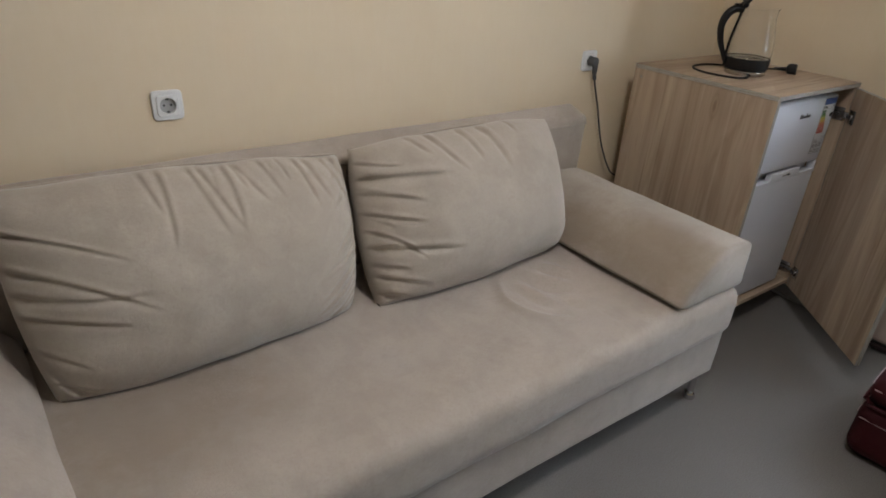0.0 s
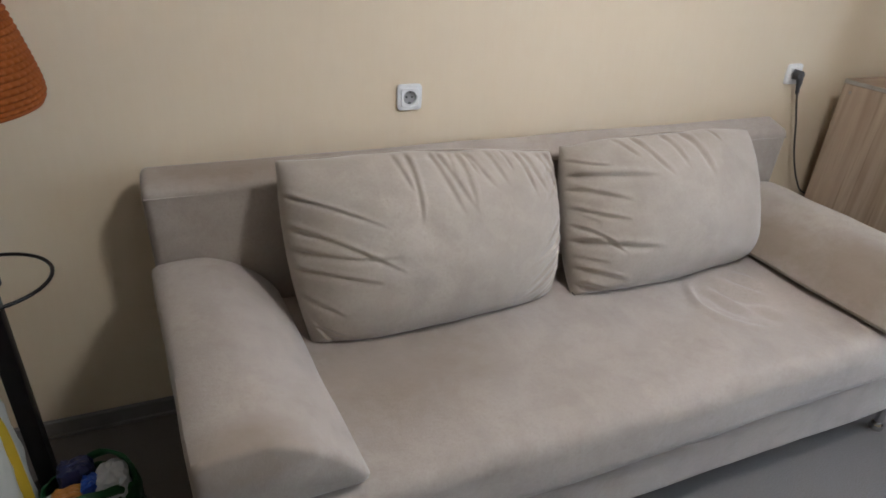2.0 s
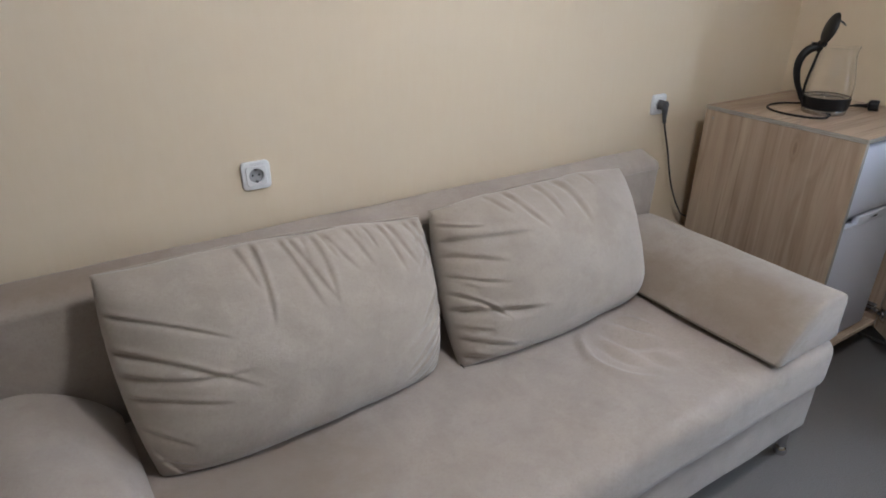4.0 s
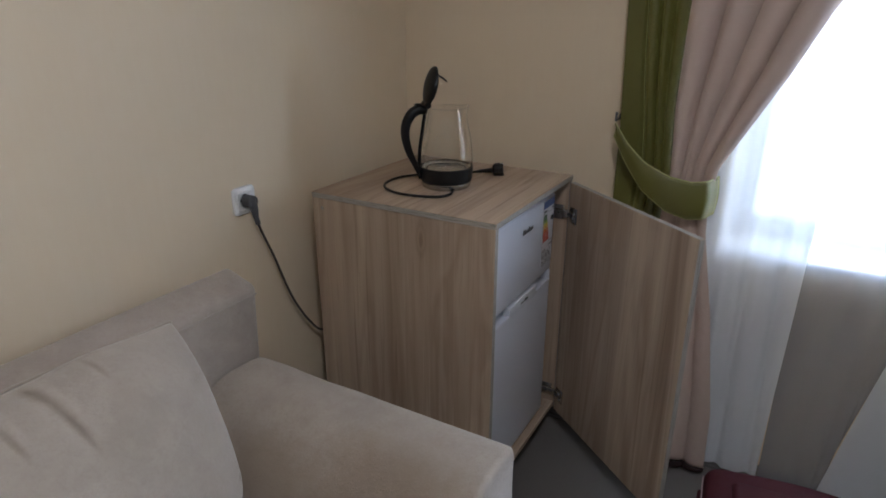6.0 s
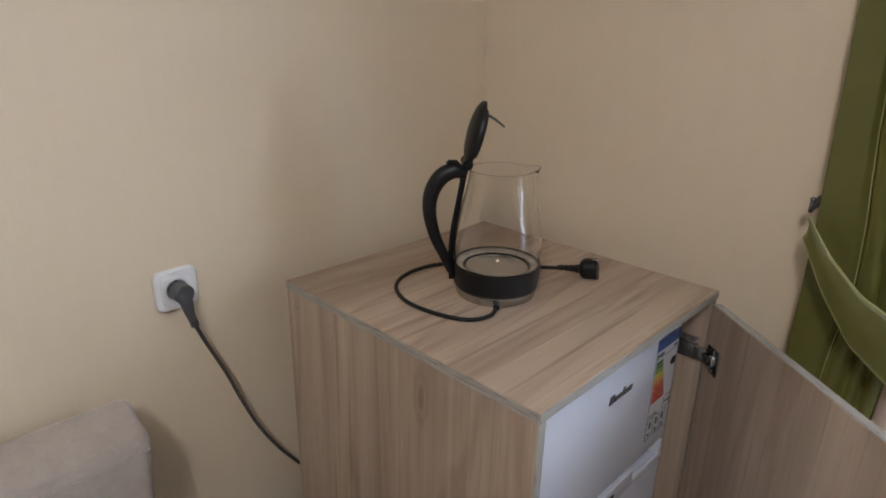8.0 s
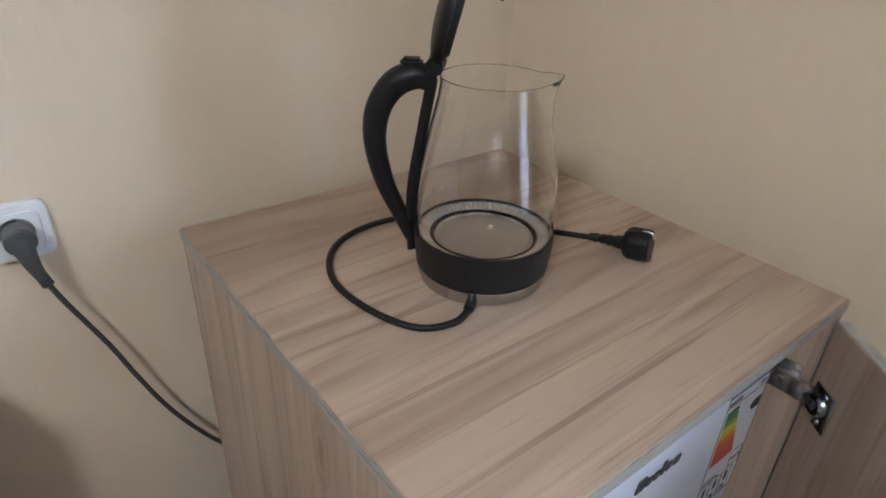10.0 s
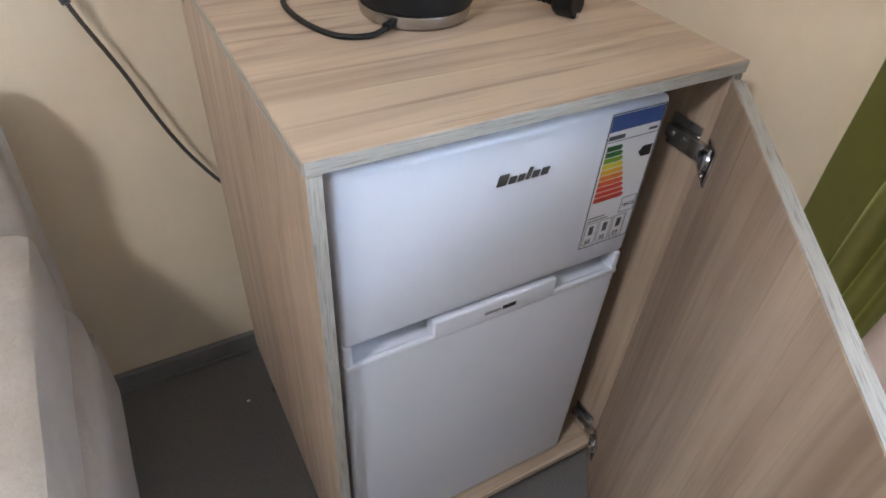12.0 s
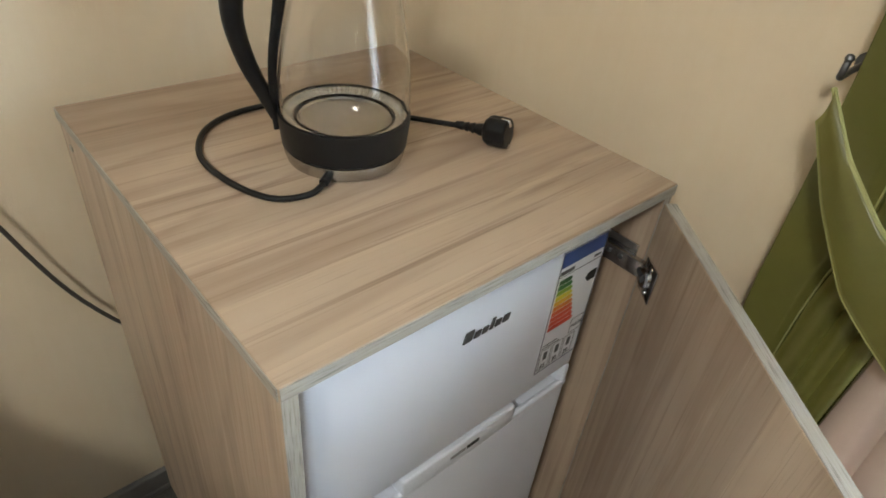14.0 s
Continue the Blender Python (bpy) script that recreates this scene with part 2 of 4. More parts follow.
M_RING = plain_noise("worn_steel", (0.40, 0.39, 0.375), (0.50, 0.49, 0.475), 0.24, 25, 0.05, 300, 1.0)
M_STEEL_DARK = plain_noise("dark_metal_mark", (0.10, 0.10, 0.105), (0.14, 0.14, 0.145), 0.35, 60, 0.0, 300, 0.6)
M_CHROME = plain_noise("chrome", (0.6, 0.6, 0.6), (0.7, 0.7, 0.7), 0.16, 40, 0.0, 300, 1.0)
M_GLASS = glass_mat("clear_glass")
M_PANE = glass_mat("window_glass")
M_GREEN = cloth("green_satin", (0.098, 0.094, 0.019), (0.132, 0.126, 0.030), 0.38, 0.3, gloss=0.5)
M_GREEN_PIPE = cloth("pale_green_piping", (0.30, 0.30, 0.12), (0.36, 0.36, 0.16), 0.6, 0.3)
M_PINK = cloth("dusty_beige_cloth", (0.490, 0.385, 0.325), (0.55, 0.440, 0.378), 0.6, 0.3)
M_TULLE = tulle_mat()
# grey instead of white: puts shade over the wall under the sill
M_TULLE_SHADE = tulle_mat("tulle_shade", 0.55, (0.42, 0.42, 0.46, 1))
M_BURG = cloth("burgundy_cloth", (0.034, 0.0028, 0.0050), (0.047, 0.0042, 0.0072), 0.75, 0.0, 700)
M_BURG_DARK = cloth("dark_burgundy_cloth", (0.03, 0.004, 0.006), (0.045, 0.006, 0.009), 0.7, 0.1, 700)
M_ZIP = plain_noise("pale_zip", (0.30, 0.20, 0.20), (0.38, 0.27, 0.27), 0.5, 60, 0.2, 900)
M_ORANGE = cloth("orange_yarn", (0.170, 0.042, 0.005), (0.225, 0.060, 0.008), 0.95, 0.0, 900)
M_POSTBLACK = plain_noise("black_lacquer", (0.007, 0.006, 0.006), (0.012, 0.010, 0.010), 0.35, 20, 0.0, Specular_IOR_Level=0.25)
M_BAGWHITE = plain_noise("white_film", (0.62, 0.66, 0.64), (0.72, 0.75, 0.73), 0.35, 8, 0.1, 60)
M_BAGGREEN = plain_noise("green_film", (0.012, 0.075, 0.022), (0.022, 0.11, 0.035), 0.3, 12, 0.1, 60)
M_BLUE = plain_noise("blue_print", (0.02, 0.06, 0.32), (0.03, 0.09, 0.42), 0.3, 9, 0.0)
M_NAVY = plain_noise("navy_print", (0.012, 0.016, 0.06), (0.02, 0.025, 0.08), 0.3, 9, 0.0)
M_AMBER = plain_noise("amber_print", (0.42, 0.16, 0.03), (0.55, 0.25, 0.06), 0.35, 25, 0.0)
M_SILVER = plain_noise("silver_film", (0.55, 0.56, 0.58), (0.66, 0.67, 0.69), 0.28, 18, 0.2, 40)
M_YELLOW = plain_noise("yellow_print", (0.55, 0.38, 0.02), (0.62, 0.45, 0.03), 0.4, 9, 0.0)
M_RED = plain_noise("red_print", (0.50, 0.07, 0.02), (0.58, 0.10, 0.03), 0.4, 9, 0.0)
M_PVC = plain_noise("white_pvc", (0.80, 0.81, 0.82), (0.84, 0.85, 0.86), 0.35, 5, 0.0)

# ---------- building helpers ----------


def thing(name, loc, label, category, group="", kind=""):
    ob = new(name)
    ob.location = Vector(loc) * K
    ob.empty_display_size = 0.05
    return tagged(ob, label, category, group, kind)


def place(ob, parent):
    ob.parent = parent
    # a thing is an empty at its base; the parts' meshes hold their places in the room
    ob.matrix_parent_inverse = Matrix.Translation(-parent.location)


def part(name, bm, material, parent=None, label="", smooth=True, kind=""):
    """Links a bmesh as one mesh object, under a thing or a part if given."""
    bm.transform(Matrix.Scale(K, 4))
    bmesh.ops.recalc_face_normals(bm, faces=bm.faces)
    me = bpy.data.meshes.new(name)
    bm.to_mesh(me)
    bm.free()
    if smooth:
        me.shade_smooth()
        me.set_sharp_from_angle(angle=radians(38))
    me.materials.append(material)
    ob = new(name, me)
    if parent is not None:
        place(ob, parent)
    return tagged(ob, label, "", "", kind)


def setting(name, bm, material, label, category, smooth=False):
    ob = part(name, bm, material, None, "", smooth)
    return tagged(ob, label, category, "", "structure")


def box(x0, x1, y0, y1, z0, z1, bevel=0.0, seg=2, bm=None):
    b = bmesh.new()
    m = Matrix.Translation(((x0 + x1) / 2, (y0 + y1) / 2, (z0 + z1) / 2)) @ Matrix.Diagonal((abs(x1 - x0), abs(y1 - y0), abs(z1 - z0), 1))
    bmesh.ops.create_cube(b, size=1, matrix=m)
    if bevel:
        bmesh.ops.bevel(b, geom=b.edges[:], offset=bevel, segments=seg, affect='EDGES', profile=0.5)
    return b if bm is None else join(bm, b)


def join(a, b):
    """Adds bmesh b to bmesh a."""
    me = bpy.data.meshes.new("tmp")
    b.to_mesh(me)
    b.free()
    a.from_mesh(me)
    bpy.data.meshes.remove(me)
    return a


def grid(nu, nv, fn, bm=None, close_u=False):
    """A sheet of points fn(u, v), u and v from 0 to 1."""
    bm = bm or bmesh.new()
    cols = nu if close_u else nu + 1
    vs = [[bm.verts.new(fn(i / nu, j / nv)) for j in range(nv + 1)] for i in range(cols)]
    for i in range(nu):
        for j in range(nv):
            k = (i + 1) % cols
            bm.faces.new((vs[i][j], vs[k][j], vs[k][j + 1], vs[i][j + 1]))
    return bm


def lathe(profile, centre, n=48, cap=False, bm=None):
    """Turns a list of (radius, z) round an upright axis."""
    bm = bm or bmesh.new()
    cx, cy, cz = centre
    rings = [[bm.verts.new((cx + r * math.cos(a), cy + r * math.sin(a), cz + z)) for a in [2 * math.pi * i / n for i in range(n)]] for r, z in profile]
    for a, b in zip(rings, rings[1:]):
        for i in range(n):
            bm.faces.new((a[i], a[(i + 1) % n], b[(i + 1) % n], b[i]))
    if cap:
        bm.faces.new(rings[0][::-1])
        bm.faces.new(rings[-1])
    return bm


def curve_points(pts, n):
    """Catmull-Rom through the points."""
    p = [Vector(q) for q in pts]
    p = [2 * p[0] - p[1]] + p + [2 * p[-1] - p[-2]]
    out = []
    for i in range(1, len(p) - 2):
        for k in range(n):
            t = k / n
            a, b, c, d = p[i - 1], p[i], p[i + 1], p[i + 2]
            out.append(0.5 * (2 * b + (c - a) * t + (2 * a - 5 * b + 4 * c - d) * t * t + (3 * b - a - 3 * c + d) * t ** 3))
    return out + [p[-2]]


def tube(pts, r, n=8, sides=10, bm=None, radii=None, flat=1.0, closed=False):
    """A tube round a smooth line through the points; flat squeezes its section."""
    bm = bm or bmesh.new()
    line = curve_points(pts, n) if n > 1 else [Vector(q) for q in pts]
    rings = []
    up = None
    for i, q in enumerate(line):
        d = (line[min(i + 1, len(line) - 1)] - line[max(i - 1, 0)]).normalized()
        if up is None:
            up = Vector((0, 0, 1)) if abs(d.z) < 0.9 else Vector((1, 0, 0))
        a = d.cross(up).normalized()
        up = a.cross(d).normalized()
        f = i / (len(line) - 1)
        rr = r
        if radii:
            k = f * (len(radii) - 1)
            lo = min(int(k), len(radii) - 2)
            rr = radii[lo] + (radii[lo + 1] - radii[lo]) * (k - lo)
        rings.append([bm.verts.new(q + rr * (math.cos(t) * a * flat + math.sin(t) * up)) for t in [2 * math.pi * j / sides for j in range(sides)]])
    for a, b in zip(rings, rings[1:]):
        for j in range(sides):
            bm.faces.new((a[j], a[(j + 1) % sides], b[(j + 1) % sides], b[j]))
    if not closed:
        bm.faces.new(rings[0][::-1])
        bm.faces.new(rings[-1])
    return bm


def cylinder(a, b, r, sides=24, bevel=0.0):
    """A rod from a to b with eased ends."""
    a, b = Vector(a), Vector(b)
    d = (b - a).normalized()
    e = bevel or r * 0.15
    return tube([a, a + d * e, b - d * e, b], r, 1, sides, radii=[r - e, r, r, r - e])


def soft_box(lo, hi, r, cell=0.03, fn=None):
    """A box with rounded edges and a fine skin; fn moves each point."""
    lo, hi = Vector(lo), Vector(hi)
    bm = bmesh.new()

    def ticks(a, b):
        n = max(2, int((b - a - 2 * r) / cell))
        return [a, a + r * 0.3, a + r * 0.65] + [a + r + (b - a - 2 * r) * i / n for i in range(n + 1)] + [b - r * 0.65, b - r * 0.3, b]
    t = [ticks(lo[i], hi[i]) for i in range(3)]
    for ax in range(3):
        u, v = (ax + 1) % 3, (ax + 2) % 3
        for side in (lo[ax], hi[ax]):
            vs = []
            for a in t[u]:
                row = []
                for b in t[v]:
                    p = Vector((0, 0, 0))
                    p[ax], p[u], p[v] = side, a, b
                    row.append(bm.verts.new(p))
                vs.append(row)
            for i in range(len(vs) - 1):
                for j in range(len(vs[0]) - 1):
                    bm.faces.new((vs[i][j], vs[i + 1][j], vs[i + 1][j + 1], vs[i][j + 1]))
    bmesh.ops.remove_doubles(bm, verts=bm.verts, dist=1e-5)
    for w in bm.verts:
        q = Vector([min(max(w.co[i], lo[i] + r), hi[i] - r) for i in range(3)])
        d = w.co - q
        if d.length > 1e-9:
            w.co = q + d.normalized() * r
        if fn:
            w.co = fn(w.co.copy())
    return bm


def lerp_table(table, z):
    """Straight lines between (z, value) pairs in falling z."""
    if z >= table[0][0]:
        return table[0][1]
    for (za, a), (zb, b) in zip(table, table[1:]):
        if z >= zb:
            f = (za - z) / (za - zb)
            return a + (b - a) * f
    return table[-1][1]


# ---------- room ----------
T = 0.36
setting("floor", box(X0 - 0.3, T, Y0 - 0.3, 0.3, -0.12, 0), M_FLOOR, "grey speckled linoleum floor with a dull sheen", "floor")
setting("ceiling", box(X0 - 0.3, T, Y0 - 0.3, 0.3, H, H + 0.15), M_CEIL, "plain white painted ceiling", "ceiling")
setting("wall_north", box(X0 - 0.3, T, 0, 0.3, 0, H), M_WALL, "beige textured wallpaper on the wall behind the sofa", "wall")
setting("wall_west", box(X0 - 0.3, X0, Y0, 0, 0, H), M_WALL, "beige textured wallpaper on the far wall", "wall")
e = box(0, T, WIN[1], 0, 0, H)
for b in ((0, T, Y0, WIN[0], 0, H), (0, T, WIN[0], WIN[1], 0, WIN[2] - 0.02), (0, T, WIN[0], WIN[1], WIN[3], H)):
    box(*b, bm=e)
setting("wall_east", e, M_WALL, "beige wallpapered window wall", "wall")
s = box(X0, 0, Y0 - 0.3, Y0, 0, H)
setting("wall_south", s, M_WALL, "beige wallpapered wall opposite the sofa", "wall")


def skirting(x0, x1, y0, y1):
    """A moulded plastic skirting board: foot, face and rounded lip."""
    b = box(x0, x1, y0, y1, 0.0005, 0.062, 0.004)
    dx, dy = (0.004, 0.0) if x1 - x0 < y1 - y0 else (0.0, 0.004)
    return box(x0 - dx, x1, y0 - dy, y1, 0.0005, 0.014, 0.003, bm=b)


setting("baseboard", skirting(X0, -0.002, -0.016, -0.0005), M_BASE, "grey plastic baseboard along the sofa wall", "baseboard")
setting("baseboard", skirting(-0.016, -0.0005, Y0, -0.02), M_BASE, "grey plastic baseboard under the window", "baseboard")

cl = thing("ceiling_lamp", (LX, LY, LZ), "unseen ceiling lamp on a short stem, with an added light shield", "ceiling lamp")
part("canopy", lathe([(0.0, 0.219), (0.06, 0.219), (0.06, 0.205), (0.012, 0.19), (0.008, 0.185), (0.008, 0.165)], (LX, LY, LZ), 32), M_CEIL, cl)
# unseen shield added above the bulb to cut light bounced off the ceiling
part("light_shield", lathe([(0.008, 0.166), (0.05, 0.164), (0.16, 0.118), (0.25, 0.040), (0.25, 0.034), (0.16, 0.110), (0.05, 0.156), (0.008, 0.158)], (LX, LY, LZ), 48), M_CEIL, cl, "unseen white shield, added to keep lamplight off the ceiling")

# window: frame, mullion, panes and sill
win = thing("window_1", (0.25, (WIN[0] + WIN[1]) / 2, WIN[2]), "white plastic framed window, bright with daylight", "window", kind="structure")
fr = box(0.20, 0.26, WIN[0], WIN[0] + 0.06, WIN[2], WIN[3], 0.004)
for b in ((WIN[1] - 0.06, WIN[1], WIN[2], WIN[3]), (WIN[0] + 0.06, WIN[1] - 0.06, WIN[2], WIN[2] + 0.06), (WIN[0] + 0.06, WIN[1] - 0.06, WIN[3] - 0.06, WIN[3]), (-2.0, -1.93, WIN[2] + 0.06, WIN[3] - 0.06)):
    box(0.20, 0.26, *b, 0.004, bm=fr)
part("window_frame", fr, M_PVC, win)
for a, b in ((WIN[0] + 0.06, -2.0), (-1.93, WIN[1] - 0.06)):
    p = part("pane", box(0.226, 0.236, a + 0.001, b - 0.001, WIN[2] + 0.061, WIN[3] - 0.061), M_PANE, win, "clear glass")
    p.visible_shadow = False
part("window_sill", box(-0.006, 0.198, WIN[0] + 0.002, WIN[1] - 0.002, WIN[2] - 0.018, WIN[2] + 0.002, 0.006), M_PVC, win, "white plastic sill")

# ---------- sofa ----------
SX0, SX1 = -3.120, -0.950


def build_sofa():
    sofa = thing("sofa", ((SX0 + SX1) / 2, -0.5, 0), "taupe suede three-seat sofa bed with bolster arms, standing against the wall", "sofa")

    def nap(p, a=0.004, s=7.0):
        n = noise.noise_vector(p * s)
        return p + n * a
    part("base", soft_box((SX0 + 0.075, -0.878, 0.122), (SX1 - 0.008, -0.10, 0.318), 0.012, 0.06, lambda p: nap(p, 0.003)), M_SOFA, sofa)

    def seat(p):
        q = nap(p, 0.004, 5)
        if p.z > 0.40:
            u, v = p.x, p.y
            d = math.hypot((u + 1.45) / 0.23, (v + 0.585) / 0.19)
            q.z -= 0.014 * math.exp(-d * d)
            wob = 0.03 * noise.noise(Vector((u * 9, v * 9, 3.0)))
            rim = max(0.0, 1 - max(0.0, (u + 1.56) / 0.10)) * max(0.0, 1 - max(0.0, (v + 0.50) / 0.08))
            q.z += 0.013 * rim * min(1.0, max(0.0, (v + 0.745) / 0.06)) * math.exp(-((d + wob * 2 - 0.86) / 0.07) ** 2)
            for u0, v0, u1, v1, w, h in ((-1.555, -0.485, -1.50, -0.67, 0.021, 0.012), (-1.49, -0.455, -1.40, -0.62, 0.022, 0.015), (-1.42, -0.445, -1.35, -0.55, 0.020, 0.012), (-1.47, -0.60, -1.43, -0.72, 0.021, 0.008)):
                du, dv = u1 - u0, v1 - v0
                t = ((u - u0) * du + (v - v0) * dv) / (du * du + dv * dv)
                if 0 < t < 1:
                    k = (((u - u0) * -dv + (v - v0) * du) / math.hypot(du, dv) + wob * 0.5) / w
                    q.z += h * math.sin(math.pi * t) * (math.exp(-k * k) - 0.8 * math.exp(-(k + 1.7) ** 2))
            q.z -= 0.020 * max(0.0, math.sin(math.pi * min(max((u - SX0) / (SX1 - SX0), 0), 1))) * min(1, max(0, (-0.2 - v) / 0.3))
        elif p.y < -0.5:
            # the lower edge sags towards the middle
            q.z -= 0.026 * min(1.0, max(0.0, (-1.15 - p.x) / 0.9)) * max(0.0, (0.40 - p.z) / 0.109)
        return q
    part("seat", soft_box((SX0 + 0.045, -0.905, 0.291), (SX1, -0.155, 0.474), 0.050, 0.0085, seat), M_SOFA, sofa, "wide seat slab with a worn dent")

    def back(p):
        q = nap(p, 0.004, 4)
        if p.z > 0.8:
            q.z -= 0.030 * min(1.0, max(0.0, (-0.07 - p.y) / 0.09))
        if p.x > -1.2:
            q.x -= 0.03 * max(0.0, 0.83 - p.z) / 0.55 * min(1.0, (p.x + 1.2) / 0.2)
        return q
    part("backrest", soft_box((SX0, -0.160, 0.30), (SX1, -0.052, 0.848), 0.022, 0.03, back), M_SOFA, sofa)
    seam = tube([(SX0 + 0.004, -0.158, 0.795), (-2.0, -0.1615, 0.797), (SX1 - 0.008, -0.158, 0.795)], 0.0022, 20, 6)
    part("seam", seam, M_SOFA, sofa)

    def arm(outer, side, high=0.90, toe=0.0):
        """A bolster arm: upright outside, flat top, rounded inside."""
        prof = [(0.0, 0.0), (0.0, 0.05), (0.0, 0.10), (0.001, 0.14), (0.006, 0.156), (0.02, 0.166), (0.05, 0.172), (0.09, 0.174)]
        for i in range(0, 17):
            a = i / 16
            prof.append((0.115 + 0.195 * a, 0.014 + 0.160 * (1 - a ** 1.75) ** 0.86 if i < 16 else 0.014))
        prof += [(0.308, 0.005), (0.300, -0.002), (0.290, -0.004)]
        for i in range(1, 7):
            prof.append((0.290 - 0.290 * i / 7, -0.004))
        n = len(prof)
        cx, cz = 0.14, 0.07
        bm = bmesh.new()
        rings = []
        ys = [(-0.163, 0.03), (-0.166, 0.012), (-0.174, 0.0)] + [(-0.174 - (0.876 - 0.174) * i / 40, 0.0) for i in range(1, 41)] + [(-0.880, 0.0005), (-0.886, 0.004), (-0.890, 0.010), (-0.892, 0.018)]
        for y, ins in ys:
            ring = []
            for u, w in prof:
                dx, dz = u - cx, w - cz
                L = math.hypot(dx, dz)
                f = max(0.1, (L - ins) / L)
                p = Vector((outer + side * (cx + dx * f) + toe * (-0.163 - y), y, 0.470 + cz + dz * f * high))
                p += noise.noise_vector(p * 6) * 0.004
                p.z = max(p.z, 0.4665)
                ring.append(bm.verts.new(p))
            rings.append(ring)
        for a, b in zip(rings, rings[1:]):
            for i in range(n):
                bm.faces.new((a[i], a[(i + 1) % n], b[(i + 1) % n], b[i]))
        bm.faces.new(rings[0])
        bm.faces.new(rings[-1])
        return bm
    part("armrest", arm(SX0 - 0.010, 1, 0.86, 0.085), M_SOFA, sofa, "rounded armrest with a rubbed front")
    part("armrest", arm(SX1 - 0.016, -1), M_GRUBBY_SHADED, sofa, "rounded armrest with a grubby inner side, browned further by painted shade")
    for x in (SX0 + 0.12, SX1 - 0.045):
        for y in (-0.846, -0.16):
            leg = lathe([(0.012, 0.0), (0.019, 0.003), (0.021, 0.012), (0.019, 0.028), (0.013, 0.034), (0.012, 0.100), (0.022, 0.104), (0.022, 0.132)], (x, y, 0), 20, True)
            part("leg", leg, M_CHROME, sofa, "short chrome leg")
    return sofa


build_sofa()


def build_pillow(corners, thick, folds, seed, label):
    """A plump back cushion between four front corners (bottom left, bottom right, top right, top left), with folds in it."""
    bl, br, tr, tl = [Vector(c) for c in corners]
    mid = (bl + br + tr + tl) / 4
    pillow = thing("back_cushion", (mid.x, mid.y, 0.44), label, "cushion", "back cushions on the sofa")
    nrm = (br - bl).cross(tl - bl).normalized()
    nu, nv = 260, 160

    def skin(sign):
        def fn(u, v):
            U, V = 2 * u - 1, 2 * v - 1
            # corners pulled in, sides bowed out a little
            p = bl * (1 - u) * (1 - v) + br * u * (1 - v) + tr * u * v + tl * (1 - u) * v
            p += (br - bl).normalized() * (0.020 * U * (1 - V * V))
            p += (tl - bl).normalized() * (0.014 * V * (1 - U * U) + 0.006 * noise.noise(Vector((u * 6, seed, v * 2))) * abs(V))
            puff = ((1 - abs(U) ** 4.5) * (1 - abs(V) ** 3.2)) ** 0.45 * (0.70 + 0.30 * (1 - U * U) * (1 - V * V))
            h = thick * (0.5 * puff) * (1.0 - 0.16 * V)
            if sign > 0:
                edge = min(1.0, 25 * min(u, 1 - u, v, 1 - v))
                h += folded(u, v, folds) * edge
                h += (0.010 * noise.noise(Vector((u * 3, v * 3, seed))) + 0.004 * noise.noise(Vector((u * 9, v * 9, seed)))) * edge
            else:
                h *= 0.55
            p = p + nrm * sign * h
            if sign < 0:
                p.y = min(p.y, -0.164)
            return p
        return fn
    bm = grid(nu, nv, skin(1))
    grid(nu, nv, skin(-1), bm)
    bmesh.ops.remove_doubles(bm, verts=bm.verts, dist=2e-4)
    body = part("cushion_cover", bm, M_PILLOW, pillow)
    body.data.set_sharp_from_angle(angle=radians(80))
    rim = [bl, bl.lerp(br, 0.5) - (tl - bl).normalized() * 0.014, br, br.lerp(tr, 0.5) + (br - bl).normalized() * 0.012, tr, tr.lerp(tl, 0.5) + (tl - bl).normalized() * 0.014, tl, tl.lerp(bl, 0.5) - (br - bl).normalized() * 0.012, bl]
    for a, b, c in ((0, 1, 2), (2, 3, 4), (4, 5, 6), (6, 7, 8)):
        part("seam", tube([rim[a], rim[b], rim[c]], 0.0035, 14, 6), M_PILLOW, pillow)
    return pillow


def make_folds(seed, seams):
    """Folds that run in from the seams of a cushion. A seam: side, from, to, how many, mean turn in degrees, length, depth."""
    rnd = random.Random(seed)
    out = []
    for side, a, b, n, turn, length, depth in seams:
        for i in range(n):
            f = a + (b - a) * (i + rnd.uniform(0.2, 0.8)) / n
            x, y, base = {"top": (f, 1.0, -90), "left": (0.0, f, 0), "right": (1.0, f, 180), "bottom": (f, 0.0, 90)}[side]
            ang = radians(base + turn + rnd.uniform(-8, 8))
            k = rnd.uniform(0.35, 1.25)
            out.append((x * PW, y * PH, math.cos(ang), math.sin(ang), length * k, rnd.uniform(0.0042, 0.0088) * (0.55 + 0.65 * k), 1.1 * depth * (0.5 + 0.5 * k), rnd.uniform(-0.22, 0.22)))
    return out


PW, PH = 0.76, 0.44


def folded(u, v, folds):
    """Height of the folds at a point of the cushion."""
    h = 0.0
    x, y = u * PW, v * PH
    for x0, y0, c, s, L, w, d, bend in folds:
        dx, dy = x - x0, y - y0
        t = (dx * c + dy * s) / L
        if t < -0.1 or t > 1.0:
            continue
        k = (dy * c - dx * s - bend * L * t * t) / (w * (1.0 - 0.3 * max(t, 0)))
        if abs(k) > 5:
            continue
        amp = d * (1.0 - max(t, 0)) ** 0.8 * (0.75 + 0.25 * math.cos(9 * t))
        # steep on one flank, a soft roll on the other
        valley = math.exp(-(k / 0.6) ** 2) if k > 0 else math.exp(-(k / 1.7) ** 2)
        h += amp * (-valley + 0.40 * math.exp(-((k - 1.6) / 1.1) ** 2))
    return h


